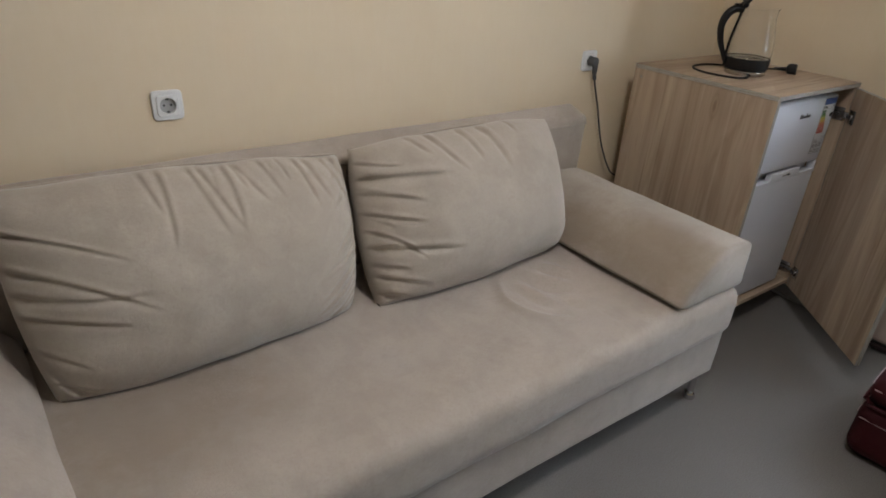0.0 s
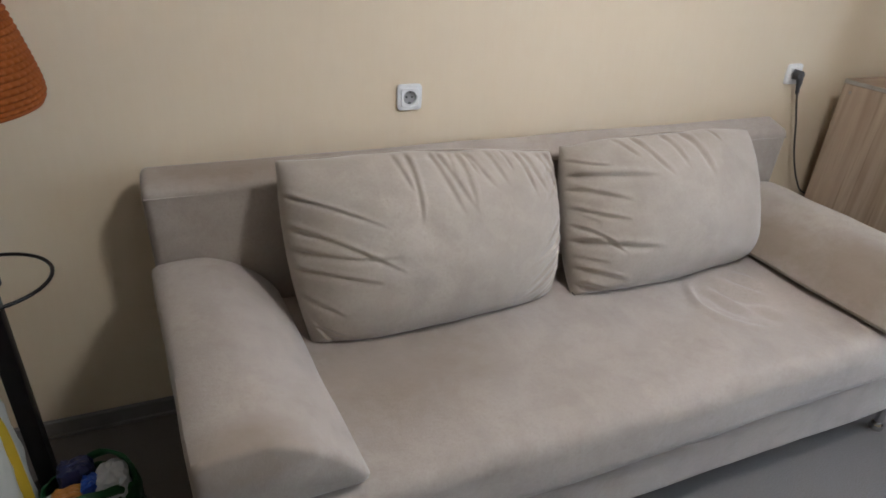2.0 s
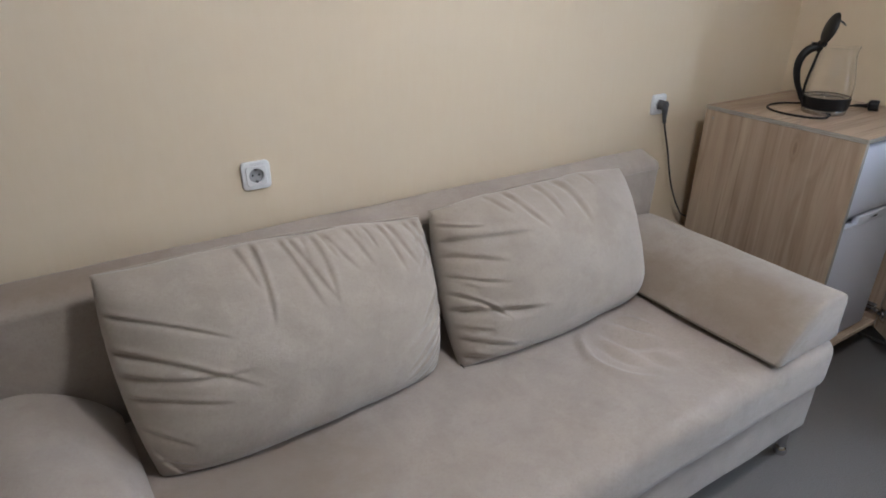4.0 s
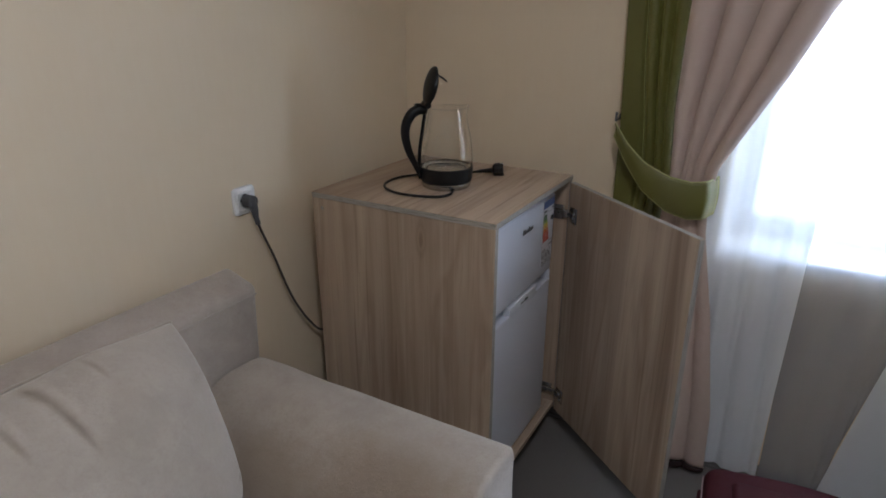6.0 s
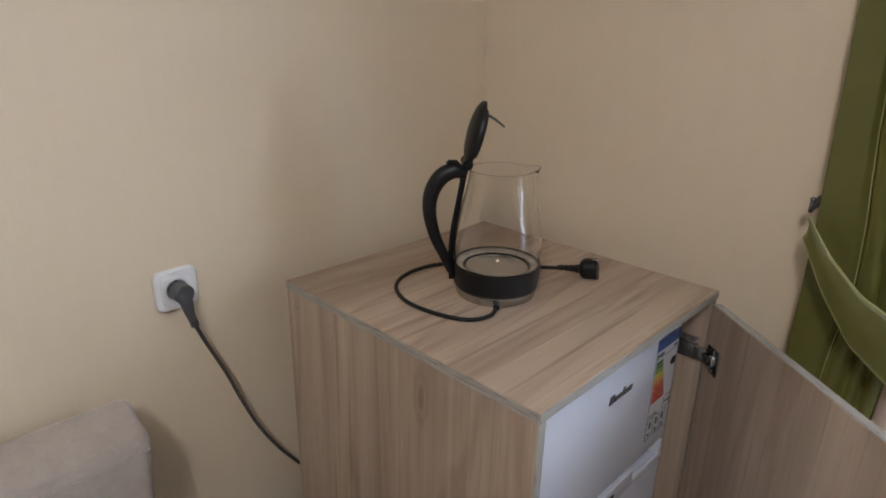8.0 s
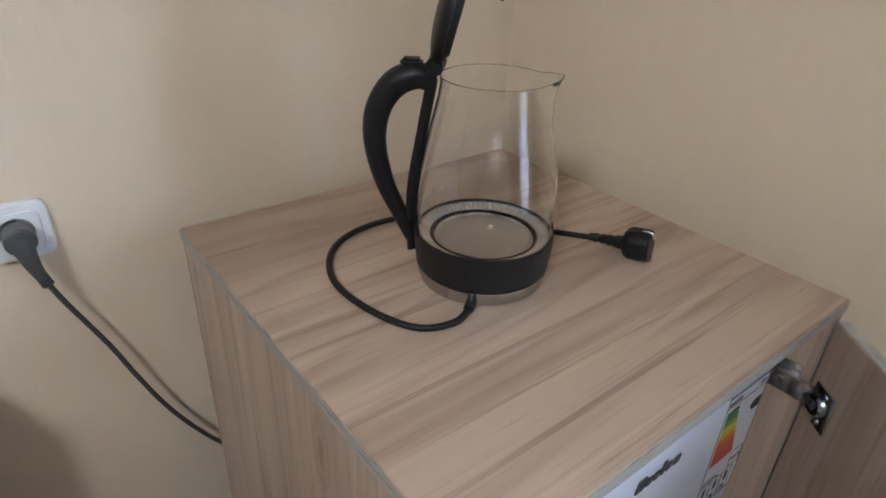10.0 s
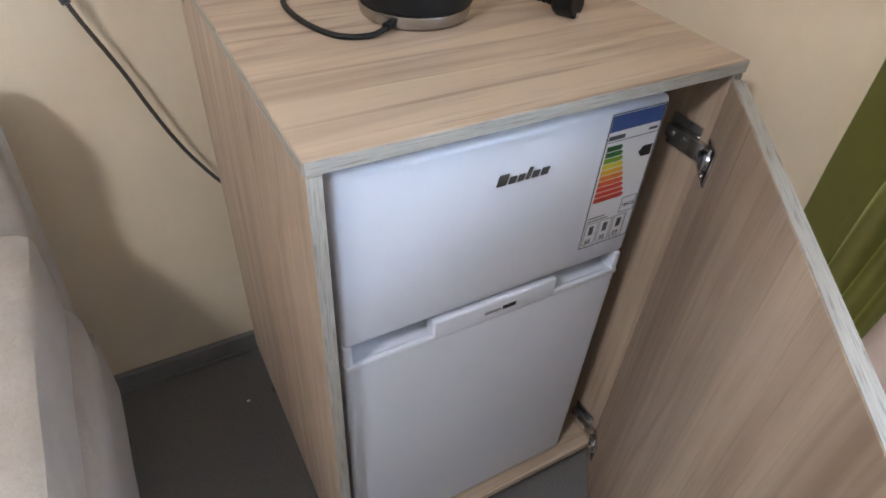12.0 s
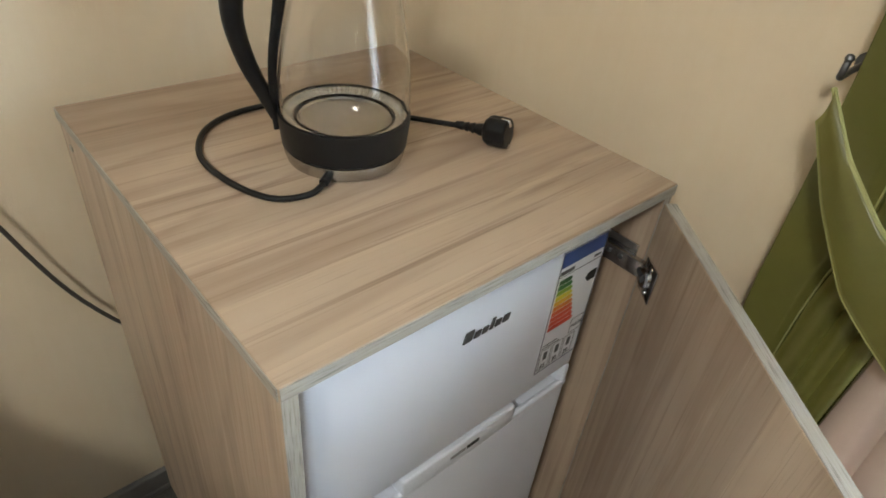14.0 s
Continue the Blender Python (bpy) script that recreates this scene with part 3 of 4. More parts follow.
FOLDS_WIDE = make_folds(3, (("top", 0.34, 0.99, 12, 10, 0.15, 0.013), ("top", 0.5, 0.97, 5, 0, 0.06, 0.009), ("left", 0.10, 0.86, 6, -22, 0.28, 0.015), ("right", 0.10, 0.62, 8, 38, 0.22, 0.009), ("right", 0.66, 0.97, 4, 40, 0.10, 0.012), ("bottom", 0.01, 0.10, 2, 40, 0.10, 0.012)))
FOLDS_SQUARE = make_folds(11, (("left", 0.04, 0.97, 9, -22, 0.21, 0.022), ("top", 0.16, 0.80, 5, 22, 0.13, 0.015), ("right", 0.03, 0.3, 2, 30, 0.08, 0.008), ("left", 0.10, 0.9, 4, -25, 0.08, 0.010)))


build_pillow(((-2.770, -0.398, 0.452), (-2.055, -0.366, 0.452), (-2.008, -0.205, 0.846), (-2.804, -0.235, 0.893)), 0.335, FOLDS_WIDE, 1.3, "plump taupe suede back cushion with puckered seams on the sofa")
square = build_pillow(((-1.988, -0.402, 0.452), (-1.272, -0.378, 0.457), (-1.250, -0.222, 0.864), (-1.968, -0.200, 0.852)), 0.330, FOLDS_SQUARE, 4.7, "square taupe suede back cushion, creased along one side")
part("zip_pull", tube([(-1.988, -0.402, 0.464), (-1.986, -0.412, 0.459), (-1.985, -0.418, 0.457)], 0.003, 4, 8, flat=0.5), M_DARK, square, "small dark zip pull")

# ---------- cabinet with the small fridge ----------
CX0, CX1, CY0, CY1, CT, CB = -0.6585, -0.0943, -0.686, -0.098, 0.983, 0.115
TH = 0.0165


def build_cabinet():
    cab = thing("fridge_cabinet", ((CX0 + CX1) / 2, (CY0 + CY1) / 2, 0), "pale walnut laminate cabinet with its door open, in the corner", "cabinet")
    part("top_panel", box(CX0, CX1, CY0, CY1, CT - TH, CT, 0.0012), M_WOOD_X, cab, smooth=False)
    part("top_edge", box(CX0 + 0.001, CX1 - 0.001, CY0 - 0.0012, CY0 - 0.0002, CT - TH + 0.001, CT - 0.001), M_EDGE_X, cab, "greyish edge strip", smooth=False)
    part("top_edge", box(CX0 - 0.0012, CX0 - 0.0002, CY0 + 0.001, CY1 - 0.001, CT - TH + 0.001, CT - 0.001), M_EDGE_Y, cab, "greyish edge strip", smooth=False)
    zb = CT - TH - 0.0008
    for x0 in (CX0 + 0.001, CX1 - TH - 0.001):
        side = part("side_panel", box(x0, x0 + TH, CY0 + 0.002, CY1, CB, zb, 0.001), M_WOOD_Z, cab, smooth=False)
        part("front_edge", box(x0 + 0.0008, x0 + TH - 0.0008, CY0 + 0.0008, CY0 + 0.0018, CB + 0.001, zb - 0.001), M_EDGE_Z, side, "greyish edge strip", smooth=False)
        for y in (CY0 + 0.16, CY1 - 0.06):
            part("foot", lathe([(0.022, 0.0), (0.024, 0.004), (0.02, 0.03), (0.018, CB)], (x0 + TH / 2 + (0.02 if x0 < -0.4 else -0.02), y, 0), 16, True), M_BLACK, cab, "black plastic foot")
    part("bottom_shelf", box(CX0 + TH + 0.002, CX1 - TH - 0.002, CY0 + 0.002, CY1, 0.1255, 0.1255 + TH, 0.001), M_WOOD_X, cab, smooth=False)
    part("back_panel", box(CX0 + TH + 0.002, CX1 - TH - 0.002, CY1 - 0.006, CY1 - 0.002, 0.42, zb - 0.001), M_WOOD_Z, cab, smooth=False)
    for y, z in ((CY1 - 0.035, CT - 0.045),):
        part("screw_cap", cylinder((CX0 + 0.0012, y, z), (CX0 - 0.0008, y, z), 0.0055, 16, 0.0004), M_EDGE_Z, cab)
    # door, swung open on the hinges at the window side
    hx, hy = CX1 - 0.001, CY0 - 0.001
    dw, zt, zl = CX1 - CX0 - 0.004, zb - 0.003, CB
    ang = radians(DOOR)
    # closed, the door runs from the hinge towards -x; it turns about the hinge
    rot = Matrix.Translation((hx - 0.024, hy - 0.002, 0)) @ Matrix.Rotation(ang, 4, 'Z') @ Matrix.Translation((-hx, -hy, 0))

    def swing(bm):
        bm.transform(rot)
        return bm
    door = part("door", swing(box(hx - dw, hx, hy - TH, hy, zl, zt, 0.001)), M_WOOD_Z, cab, smooth=False)
    part("edge_strip", swing(box(hx - dw + 0.001, hx - 0.001, hy - TH + 0.0008, hy - 0.0008, zt + 0.0002, zt + 0.0012)), M_EDGE_D, door, "greyish edge strip", smooth=False)
    part("edge_strip", swing(box(hx - dw - 0.0012, hx - dw - 0.0002, hy - TH + 0.0008, hy - 0.0008, zl + 0.001, zt - 0.001)), M_EDGE_Z, door, "greyish edge strip", smooth=False)
    gx, gy = hx - dw + 0.035, hy - TH
    h = cylinder((gx, gy - 0.028, 0.755), (gx, gy - 0.028, 0.918), 0.0055, 18, 0.001)
    for z in (0.782, 0.891):
        join(h, cylinder((gx, gy + 0.0005, z), (gx, gy - 0.028, z), 0.004, 14, 0.0006))
    part("handle", swing(h), M_STEEL, door, "brushed steel bar handle")
    # concealed hinges: cup plate on the door, arm, and plate on the side panel
    ix = CX1 - TH - 0.002
    for z in (0.862, 0.190):
        hin = part("hinge", box(ix - 0.0035, ix, CY0 + 0.012, CY0 + 0.064, z - 0.024, z + 0.024, 0.0012), M_CHROME, cab, "steel concealed hinge")
        body = box(ix - 0.014, ix - 0.004, CY0 + 0.006, CY0 + 0.062, z - 0.0095, z + 0.0095, 0.0025)
        box(ix - 0.019, ix - 0.008, CY0 - 0.010, CY0 + 0.016, z - 0.0125, z + 0.0125, 0.003, bm=body)
        part("hinge_arm", body, M_STEEL, hin)
        for dy in (0.028, 0.048):
            part("screw", cylinder((ix - 0.013, CY0 + dy, z), (ix - 0.0158, CY0 + dy, z), 0.0042, 12), M_STEEL_DARK, hin)
        part("hinge_knuckle", tube([(ix - 0.012, CY0 - 0.004, z), (ix - 0.021, CY0 - 0.014, z), (ix - 0.030, CY0 - 0.022, z)], 0.008, 5, 10, flat=0.8), M_STEEL_DARK, hin)
        cup = join(box(hx - 0.052, hx - 0.012, hy, hy + 0.0035, z - 0.026, z + 0.026, 0.0015), cylinder((hx - 0.026, hy, z), (hx - 0.026, hy + 0.009, z), 0.015, 20))
        part("hinge_cup", swing(cup), M_CHROME, hin)
        for dz in (-0.019, 0.019):
            part("screw", swing(cylinder((hx - 0.034, hy + 0.003, z + dz), (hx - 0.034, hy + 0.0055, z + dz), 0.004, 12)), M_STEEL, hin)
    return cab


DOOR = 51.4
build_cabinet()

FX0, FX1, FY = -0.628, -0.1840, -0.664


def text_part(body, size, m, material, parent, name="lettering"):
    d = bpy.data.curves.new(name, 'FONT')
    d.body, d.size, d.extrude = body, size, 0.0002
    d.align_x = 'CENTER'
    d.materials.append(material)
    ob = new(name, d)
    ob.matrix_basis = Matrix.Scale(K, 4) @ m
    place(ob, parent)
    return ob


def build_fridge():
    f = thing("mini_fridge", ((FX0 + FX1) / 2, -0.4, 0.142), "small white two-door fridge with an energy label, standing inside the cabinet", "fridge")
    part("body", box(FX0 + 0.006, FX1 - 0.006, FY + 0.052, -0.19, 0.1432, 0.946, 0.006), M_WHITE, f)
    part("gasket", box(FX0 + 0.012, FX1 - 0.012, FY + 0.044, FY + 0.054, 0.160, 0.942, 0.002), M_FRIDGE_DARK, f)
    up = part("upper_door", box(FX0, FX1, FY, FY + 0.046, 0.689, 0.944, 0.009, 4), M_WHITE, f)
    # lower door, with a grip strip along its upper edge: two hollows and a raised middle
    low = part("lower_door", box(FX0, FX1, FY, FY + 0.046, 0.151, 0.652, 0.008, 4), M_WHITE, f)
    part("grip_back", box(FX0 + 0.002, FX1 - 0.002, FY + 0.036, FY + 0.044, 0.648, 0.687, 0.002), M_WHITE, low)
    part("grip_lip", box(FX0, FX1, FY - 0.001, FY + 0.008, 0.644, 0.656, 0.0035, 3), M_WHITE, low)
    part("grip_strip", box(-0.503, -0.303, FY - 0.0015, FY + 0.022, 0.645, 0.681, 0.004, 3), M_WHITE, low, "raised strip with the model mark")
    for x0, x1 in ((FX0, FX0 + 0.012), (FX1 - 0.012, FX1)):
        part("grip_end", box(x0, x1, FY, FY + 0.03, 0.644, 0.688, 0.005, 3), M_WHITE, low)
    part("model_mark", box(-0.424, -0.398, FY - 0.0022, FY - 0.0014, 0.6605, 0.6655), M_FRIDGE_DARK, low, smooth=False)
    part("model_mark", box(-0.395, -0.373, FY - 0.0022, FY - 0.0014, 0.6600, 0.6668), M_DARK, low, smooth=False)
    # maker's mark as plain raised bars
    x = -0.434
    for w, z0, z1 in ((0.013, 0.8775, 0.8925), (0.009, 0.8775, 0.887), (0.008, 0.8775, 0.887), (0.005, 0.8775, 0.8935), (0.009, 0.8775, 0.887), (0.010, 0.8775, 0.8875)):
        b = box(x, x + w, FY - 0.0022, FY - 0.0003, z0, z1, 0.0006)
        for v in b.verts:
            v.co.x += (v.co.z - 0.8775) * 0.25
        part("maker_mark", b, M_STEEL_DARK, up, smooth=False)
        x += w + 0.0035
    # energy label
    lx0, lx1, lz0, lz1 = -0.2795, -0.1905, 0.725, 0.9375
    y = FY - 0.0004
    lab = part("energy_label", box(lx0, lx1, y - 0.0006, y, lz0, lz1), M_PAPER, up, "paper energy label", smooth=False)

    def flat(name, x0, x1, z0, z1, mat, k=1, lbl=""):
        return part(name, box(x0, x1, y - 0.0006 - 0.0004 * k, y - 0.0005, z0, z1), mat, lab, lbl, smooth=False)
    for a in ((lx0 + 0.001, lx1 - 0.001, lz1 - 0.0022, lz1 - 0.001), (lx0 + 0.001, lx1 - 0.001, lz0 + 0.001, lz0 + 0.0022), (lx0 + 0.001, lx0 + 0.0022, lz0 + 0.0022, lz1 - 0.0022), (lx1 - 0.0022, lx1 - 0.001, lz0 + 0.0022, lz1 - 0.0022)):
        flat("border", *a, M_NAVY)
    flat("banner", lx0 + 0.003, lx1 - 0.003, lz1 - 0.026, lz1 - 0.0035, M_BANNER, lbl="blue banner")
    flat("rule", lx0 + 0.003, lx1 - 0.003, lz1 - 0.041, lz1 - 0.0403, M_GREYCORD)
    flat("maker_line", lx0 + 0.004, lx0 + 0.030, lz1 - 0.038, lz1 - 0.032, M_STEEL_DARK)
    flat("model_line", lx1 - 0.020, lx1 - 0.006, lz1 - 0.036, lz1 - 0.0325, M_GREYCORD)
    cols = ((0.02, 0.10, 0.03), (0.03, 0.16, 0.04), (0.20, 0.34, 0.03), (0.62, 0.55, 0.04), (0.66, 0.40, 0.03), (0.60, 0.20, 0.03), (0.56, 0.10, 0.03), (0.52, 0.06, 0.025), (0.50, 0.05, 0.02), (0.48, 0.045, 0.02))
    for i, c in enumerate(cols):
        z = lz1 - 0.054 - i * 0.0088
        L = 0.022 + i * 0.0028
        b = bmesh.new()
        pts = [(lx0 + 0.006, z), (lx0 + 0.006 + L, z), (lx0 + 0.0095 + L, z + 0.0036), (lx0 + 0.006 + L, z + 0.0072), (lx0 + 0.006, z + 0.0072)]
        fr_ = [b.verts.new((px, y - 0.0011, pz)) for px, pz in pts]
        bk_ = [b.verts.new((px, y - 0.0005, pz)) for px, pz in pts]
        b.faces.new(fr_)
        for k in range(5):
            b.faces.new((fr_[k], fr_[(k + 1) % 5], bk_[(k + 1) % 5], bk_[k]))
        part("grade_arrow", b, plain_noise("grade_print", c, c, 0.4, 5, 0.0), lab, smooth=False)
    b = bmesh.new()
    zc = lz1 - 0.067
    pts = [(lx1 - 0.027, zc), (lx1 - 0.020, zc - 0.008), (lx1 - 0.005, zc - 0.008), (lx1 - 0.005, zc + 0.008), (lx1 - 0.020, zc + 0.008)]
    fr_ = [b.verts.new((px, y - 0.0011, pz)) for px, pz in pts]
    bk_ = [b.verts.new((px, y - 0.0005, pz)) for px, pz in pts]
    b.faces.new(fr_)
    for k in range(5):
        b.faces.new((fr_[k], fr_[(k + 1) % 5], bk_[(k + 1) % 5], bk_[k]))
    part("class_arrow", b, M_DARK, lab, smooth=False)
    for i in range(2):
        flat("small_print", lx0 + 0.005, lx0 + 0.034 + 0.006 * i, lz0 + 0.052 - 0.005 * i, lz0 + 0.0535 - 0.005 * i, M_GREYCORD)

    def frame_box(x0, x1, z0, z1):
        for a in ((x0, x1, z1 - 0.0006, z1), (x0, x1, z0, z0 + 0.0006), (x0, x0 + 0.0006, z0 + 0.0006, z1 - 0.0006), (x1 - 0.0006, x1, z0 + 0.0006, z1 - 0.0006)):
            flat("value_frame", *a, M_GREYCORD)
    frame_box(lx1 - 0.030, lx1 - 0.004, lz0 + 0.048, lz0 + 0.074)
    stand = Matrix.Rotation(radians(90), 4, 'X')
    text_part("164.25", 0.0085, Matrix.Translation((lx1 - 0.017, y - 0.0012, lz0 + 0.058)) @ stand, M_DARK, lab)
    for i, n in enumerate(("65", "30", "39")):
        x0 = lx0 + 0.005 + i * 0.0245
        frame_box(x0, x0 + 0.0215, lz0 + 0.006, lz0 + 0.044)
        text_part(n, 0.0105, Matrix.Translation((x0 + 0.009, y - 0.0012, lz0 + 0.009)) @ stand, M_DARK, lab)
        flat("pictogram", x0 + 0.007, x0 + 0.0145, lz0 + 0.023, lz0 + 0.038, M_GREYCORD)
    return f


M_PAPER = plain_noise("label_paper", (0.70, 0.71, 0.74), (0.73, 0.74, 0.77), 0.4, 6, 0.0)
M_BANNER = plain_noise("banner_blue", (0.035, 0.075, 0.24), (0.045, 0.095, 0.29), 0.4, 6, 0.0)
build_fridge()

# ---------- kettle on the cabinet ----------
KX, KY, KZ = -0.410, -0.403, CT
KH = 0.95       # height of the jug and handle
HD = Vector((-0.74, 0.67, 0)).normalized()       # the way the handle points


def kp(out, side, z):
    """A point of the kettle: out along the handle, side across it, above the cabinet top."""
    q = HD * out + Vector((-HD.y, HD.x, 0)) * side
    return (KX + q.x, KY + q.y, KZ + z * KH)


def build_kettle():
    k = thing("electric_kettle", (KX, KY, KZ), "glass electric kettle with black plastic handle and its lid flipped open", "kettle")
    c = (KX, KY, KZ)
    part("base_ring", lathe([(0.0, 0.0), (0.066, 0.0), (0.071, 0.003), (0.0735, 0.012), (0.0725, 0.018), (0.0, 0.018)], c, 64), M_RING, k, "steel base ring")
    part("band", lathe([(0.0, 0.0182), (0.071, 0.0182), (0.0755, 0.022), (0.0785, 0.052), (0.0785, 0.061), (0.0755, 0.062), (0.0755, 0.05), (0.0, 0.05)], c, 64), M_BLACK, k, "black plastic band")
    part("heating_plate", lathe([(0.0, 0.0512), (0.052, 0.0512), (0.0545, 0.0535), (0.057, 0.0525), (0.0575, 0.0505)], c, 56), M_RING, k, "brushed steel heating plate")
    part("plate_seal", lathe([(0.0577, 0.0508), (0.0577, 0.0545), (0.0600, 0.0550), (0.0605, 0.0540), (0.0605, 0.0508)], c, 56), M_BLACK, k)
    part("steel_collar", ribbed(), M_STEEL, k, "ribbed steel collar inside the jug")
    outer = [(0.0738, 0.0555), (0.0765, 0.066), (0.0775, 0.085), (0.0765, 0.11), (0.0728, 0.14), (0.0672, 0.17), (0.0610, 0.20), (0.0565, 0.222), (0.0550, 0.236), (0.0556, 0.241)]
    outer = [(r, 0.0555 + (z - 0.0555) * (0.2416 * KH - 0.0555) / 0.1861) for r, z in outer]
    inner = [(r - 0.0013, z) for r, z in outer[::-1]]
    bm = lathe(outer + [(0.0550, 0.2416 * KH)] + inner + [(0.0738, 0.0555)], c, 72)
    for v in bm.verts:
        # pouring lip opposite the handle
        d = Vector((v.co.x - KX, v.co.y - KY, 0))
        z = (v.co.z - KZ) / KH
        a = d.normalized().dot(-HD)
        if z > 0.19 and a > 0.82:
            s = ((a - 0.82) / 0.18) ** 1.4 * ((z - 0.19) / 0.05) ** 2
            v.co += -HD * 0.012 * s + Vector((0, 0, 0.004 * s))
    bmesh.ops.remove_doubles(bm, verts=bm.verts, dist=1e-6)
    part("glass_jug", bm, M_GLASS, k, "clear glass jug")
    # handle: top bridge, bow, and the strap that follows the glass
    part("handle", tube([kp(0.060, 0, 0.232), kp(0.080, 0, 0.238), kp(0.103, 0, 0.226), kp(0.119, 0, 0.197), kp(0.122, 0, 0.160), kp(0.112, 0, 0.115), kp(0.096, 0, 0.078), kp(0.082, 0, 0.047)],
                        0.012, 8, 14, radii=[0.011, 0.014, 0.0145, 0.0135, 0.012, 0.0105, 0.009, 0.008], flat=1.05), M_BLACK, k, "black plastic bow handle")
    part("handle_strap", tube([kp(0.0630, 0, 0.235), kp(0.0715, 0, 0.18), kp(0.0805, 0, 0.12), kp(0.0825, 0, 0.07), kp(0.080, 0, 0.03)], 0.007, 6, 10, flat=0.55), M_BLACK, k)
    part("lid_hinge", tube([kp(0.06, -0.022, 0.252), kp(0.058, 0, 0.254), kp(0.06, 0.022, 0.252)], 0.009, 6, 12), M_BLACK, k)
    part("lid_button", button(), M_BLACK, k)
    # lid: a shallow dome standing nearly upright on its hinge
    lean = radians(76)
    along = HD * -math.cos(lean) + Vector((0, 0, math.sin(lean)))
    out = HD * math.sin(lean) + Vector((0, 0, math.cos(lean)))
    across = Vector((-HD.y, HD.x, 0))
    o = Vector(kp(0.060, 0, 0.252)) + along * 0.052

    def dome(u, v):
        a = 2 * math.pi * u
        r = 0.056 * math.sin(v * math.pi / 2)
        return o + along * r * math.cos(a) * 0.98 + across * r * math.sin(a) * 0.84 + out * (0.017 * math.cos(v * math.pi / 2) ** 0.8 - 0.004)

    def under(u, v):
        a = 2 * math.pi * u
        r = 0.056 * v
        return o + along * r * math.cos(a) * 0.98 + across * r * math.sin(a) * 0.84 + out * (-0.004 - (0.007 if v < 0.8 else 0.0))
    lid = grid(40, 10, dome, close_u=True)
    grid(40, 8, under, lid, close_u=True)
    bmesh.ops.remove_doubles(lid, verts=lid.verts, dist=1e-5)
    lid = part("lid", lid, M_BLACK, k, "open black lid")
    # wire clip on the lid's rim
    e0 = o + along * 0.034 - out * 0.010
    part("lid_clip", tube([e0 + across * 0.010, e0 - out * 0.016 + across * 0.011 - along * 0.004, e0 - out * 0.034 - along * 0.012, e0 - out * 0.016 - across * 0.011 - along * 0.004, e0 - across * 0.010], 0.0017, 8, 8), M_STEEL_DARK, lid, "thin wire clip")
    # mains cord: out of the base, round the side, behind, and out to the plug
    part("cord_notch", cylinder((-0.478, -0.462, KZ + 0.010), (-0.458, -0.446, KZ + 0.010), 0.0056, 14), M_BLACK, k)
    cord = [(-0.472, -0.459, KZ + 0.009), (-0.500, -0.466, KZ + 0.0045), (-0.537, -0.450, KZ + 0.0042), (-0.559, -0.395, KZ + 0.0042), (-0.561, -0.326, KZ + 0.0042), (-0.530, -0.266, KZ + 0.0042), (-0.475, -0.236, KZ + 0.0042), (-0.40, -0.240, KZ + 0.0042), (-0.335, -0.290, KZ + 0.0042), (-0.285, -0.356, KZ + 0.0042), (-0.256, -0.406, KZ + 0.008), (-0.244, -0.434, KZ + 0.012)]
    cordp = part("cord", tube(cord, 0.0037, 10, 10), M_CORD, k, "black mains cord")
    a, b = Vector((-0.2440, -0.4330, KZ + 0.0125)), Vector((-0.2225, -0.4900, KZ + 0.0185))
    d = (b - a).normalized()
    neck = [(-0.006, 0.0048), (0.004, 0.0060), (0.006, 0.0048), (0.012, 0.0068), (0.014, 0.0054), (0.021, 0.0076), (0.023, 0.0062), (0.031, 0.0084), (0.036, 0.0088)]
    pl = tube([a + d * t for t, r in neck], 0.01, 1, 18, radii=[r for t, r in neck])
    body = [(0.037, 0.0100), (0.041, 0.0175), (0.046, 0.0202), (0.060, 0.0205), (0.070, 0.0200), (0.0715, 0.0180), (0.0715, 0.0)]
    e1 = d.cross(Vector((0, 0, 1))).normalized()
    e2 = e1.cross(d)

    def shell(u, v):
        t, r = lerp_pair(body, v)
        w = 2 * math.pi * u
        r *= 1 - 0.10 * max(0.0, math.cos(4 * w)) ** 2
        return a + d * t + e1 * r * math.cos(w) + e2 * (r * math.sin(w) + 0.002)
    join(pl, grid(40, 24, shell, close_u=True))
    plug = part("plug", pl, M_BLACK, cordp, "black moulded plug")
    f = a + d * 0.0722
    for q in (-1, 1):
        o2 = f + e2 * 0.0175 * q
        part("earth_contact", tube([o2 - d * 0.012 + e2 * 0.0012 * q, o2 - d * 0.001 + e2 * 0.001 * q, o2 + d * 0.0006 - e2 * 0.006 * q], 0.0024, 2, 6), M_CHROME, plug, "steel earth strip")
    return k


def lerp_pair(table, v):
    """The pair at v (0 to 1) along a table of pairs."""
    k = v * (len(table) - 1)
    i = min(int(k), len(table) - 2)
    f = k - i
    return tuple(p * (1 - f) + q * f for p, q in zip(table[i], table[i + 1]))


def ribbed():
    def fn(u, v):
        a = 2 * math.pi * u
        r = 0.0607 + 0.0125 * v
        z = 0.0545 + 0.005 * v + 0.0012 * math.sin(a * 72) * math.sin(math.pi * v)
        return (KX + r * math.cos(a), KY + r * math.sin(a), KZ + z)
    return grid(432, 4, fn, close_u=True)


def button():
    b = bmesh.new()
    bmesh.ops.create_cube(b, size=1, matrix=Matrix.Diagonal((0.022, 0.018, 0.008, 1)))
    bmesh.ops.bevel(b, geom=b.edges[:], offset=0.003, segments=2, affect='EDGES')
    b.transform(Matrix.Translation(kp(0.084, 0, 0.252)) @ Matrix.Rotation(math.atan2(HD.y, HD.x), 4, 'Z'))
    return b


build_kettle()

# ---------- sockets ----------


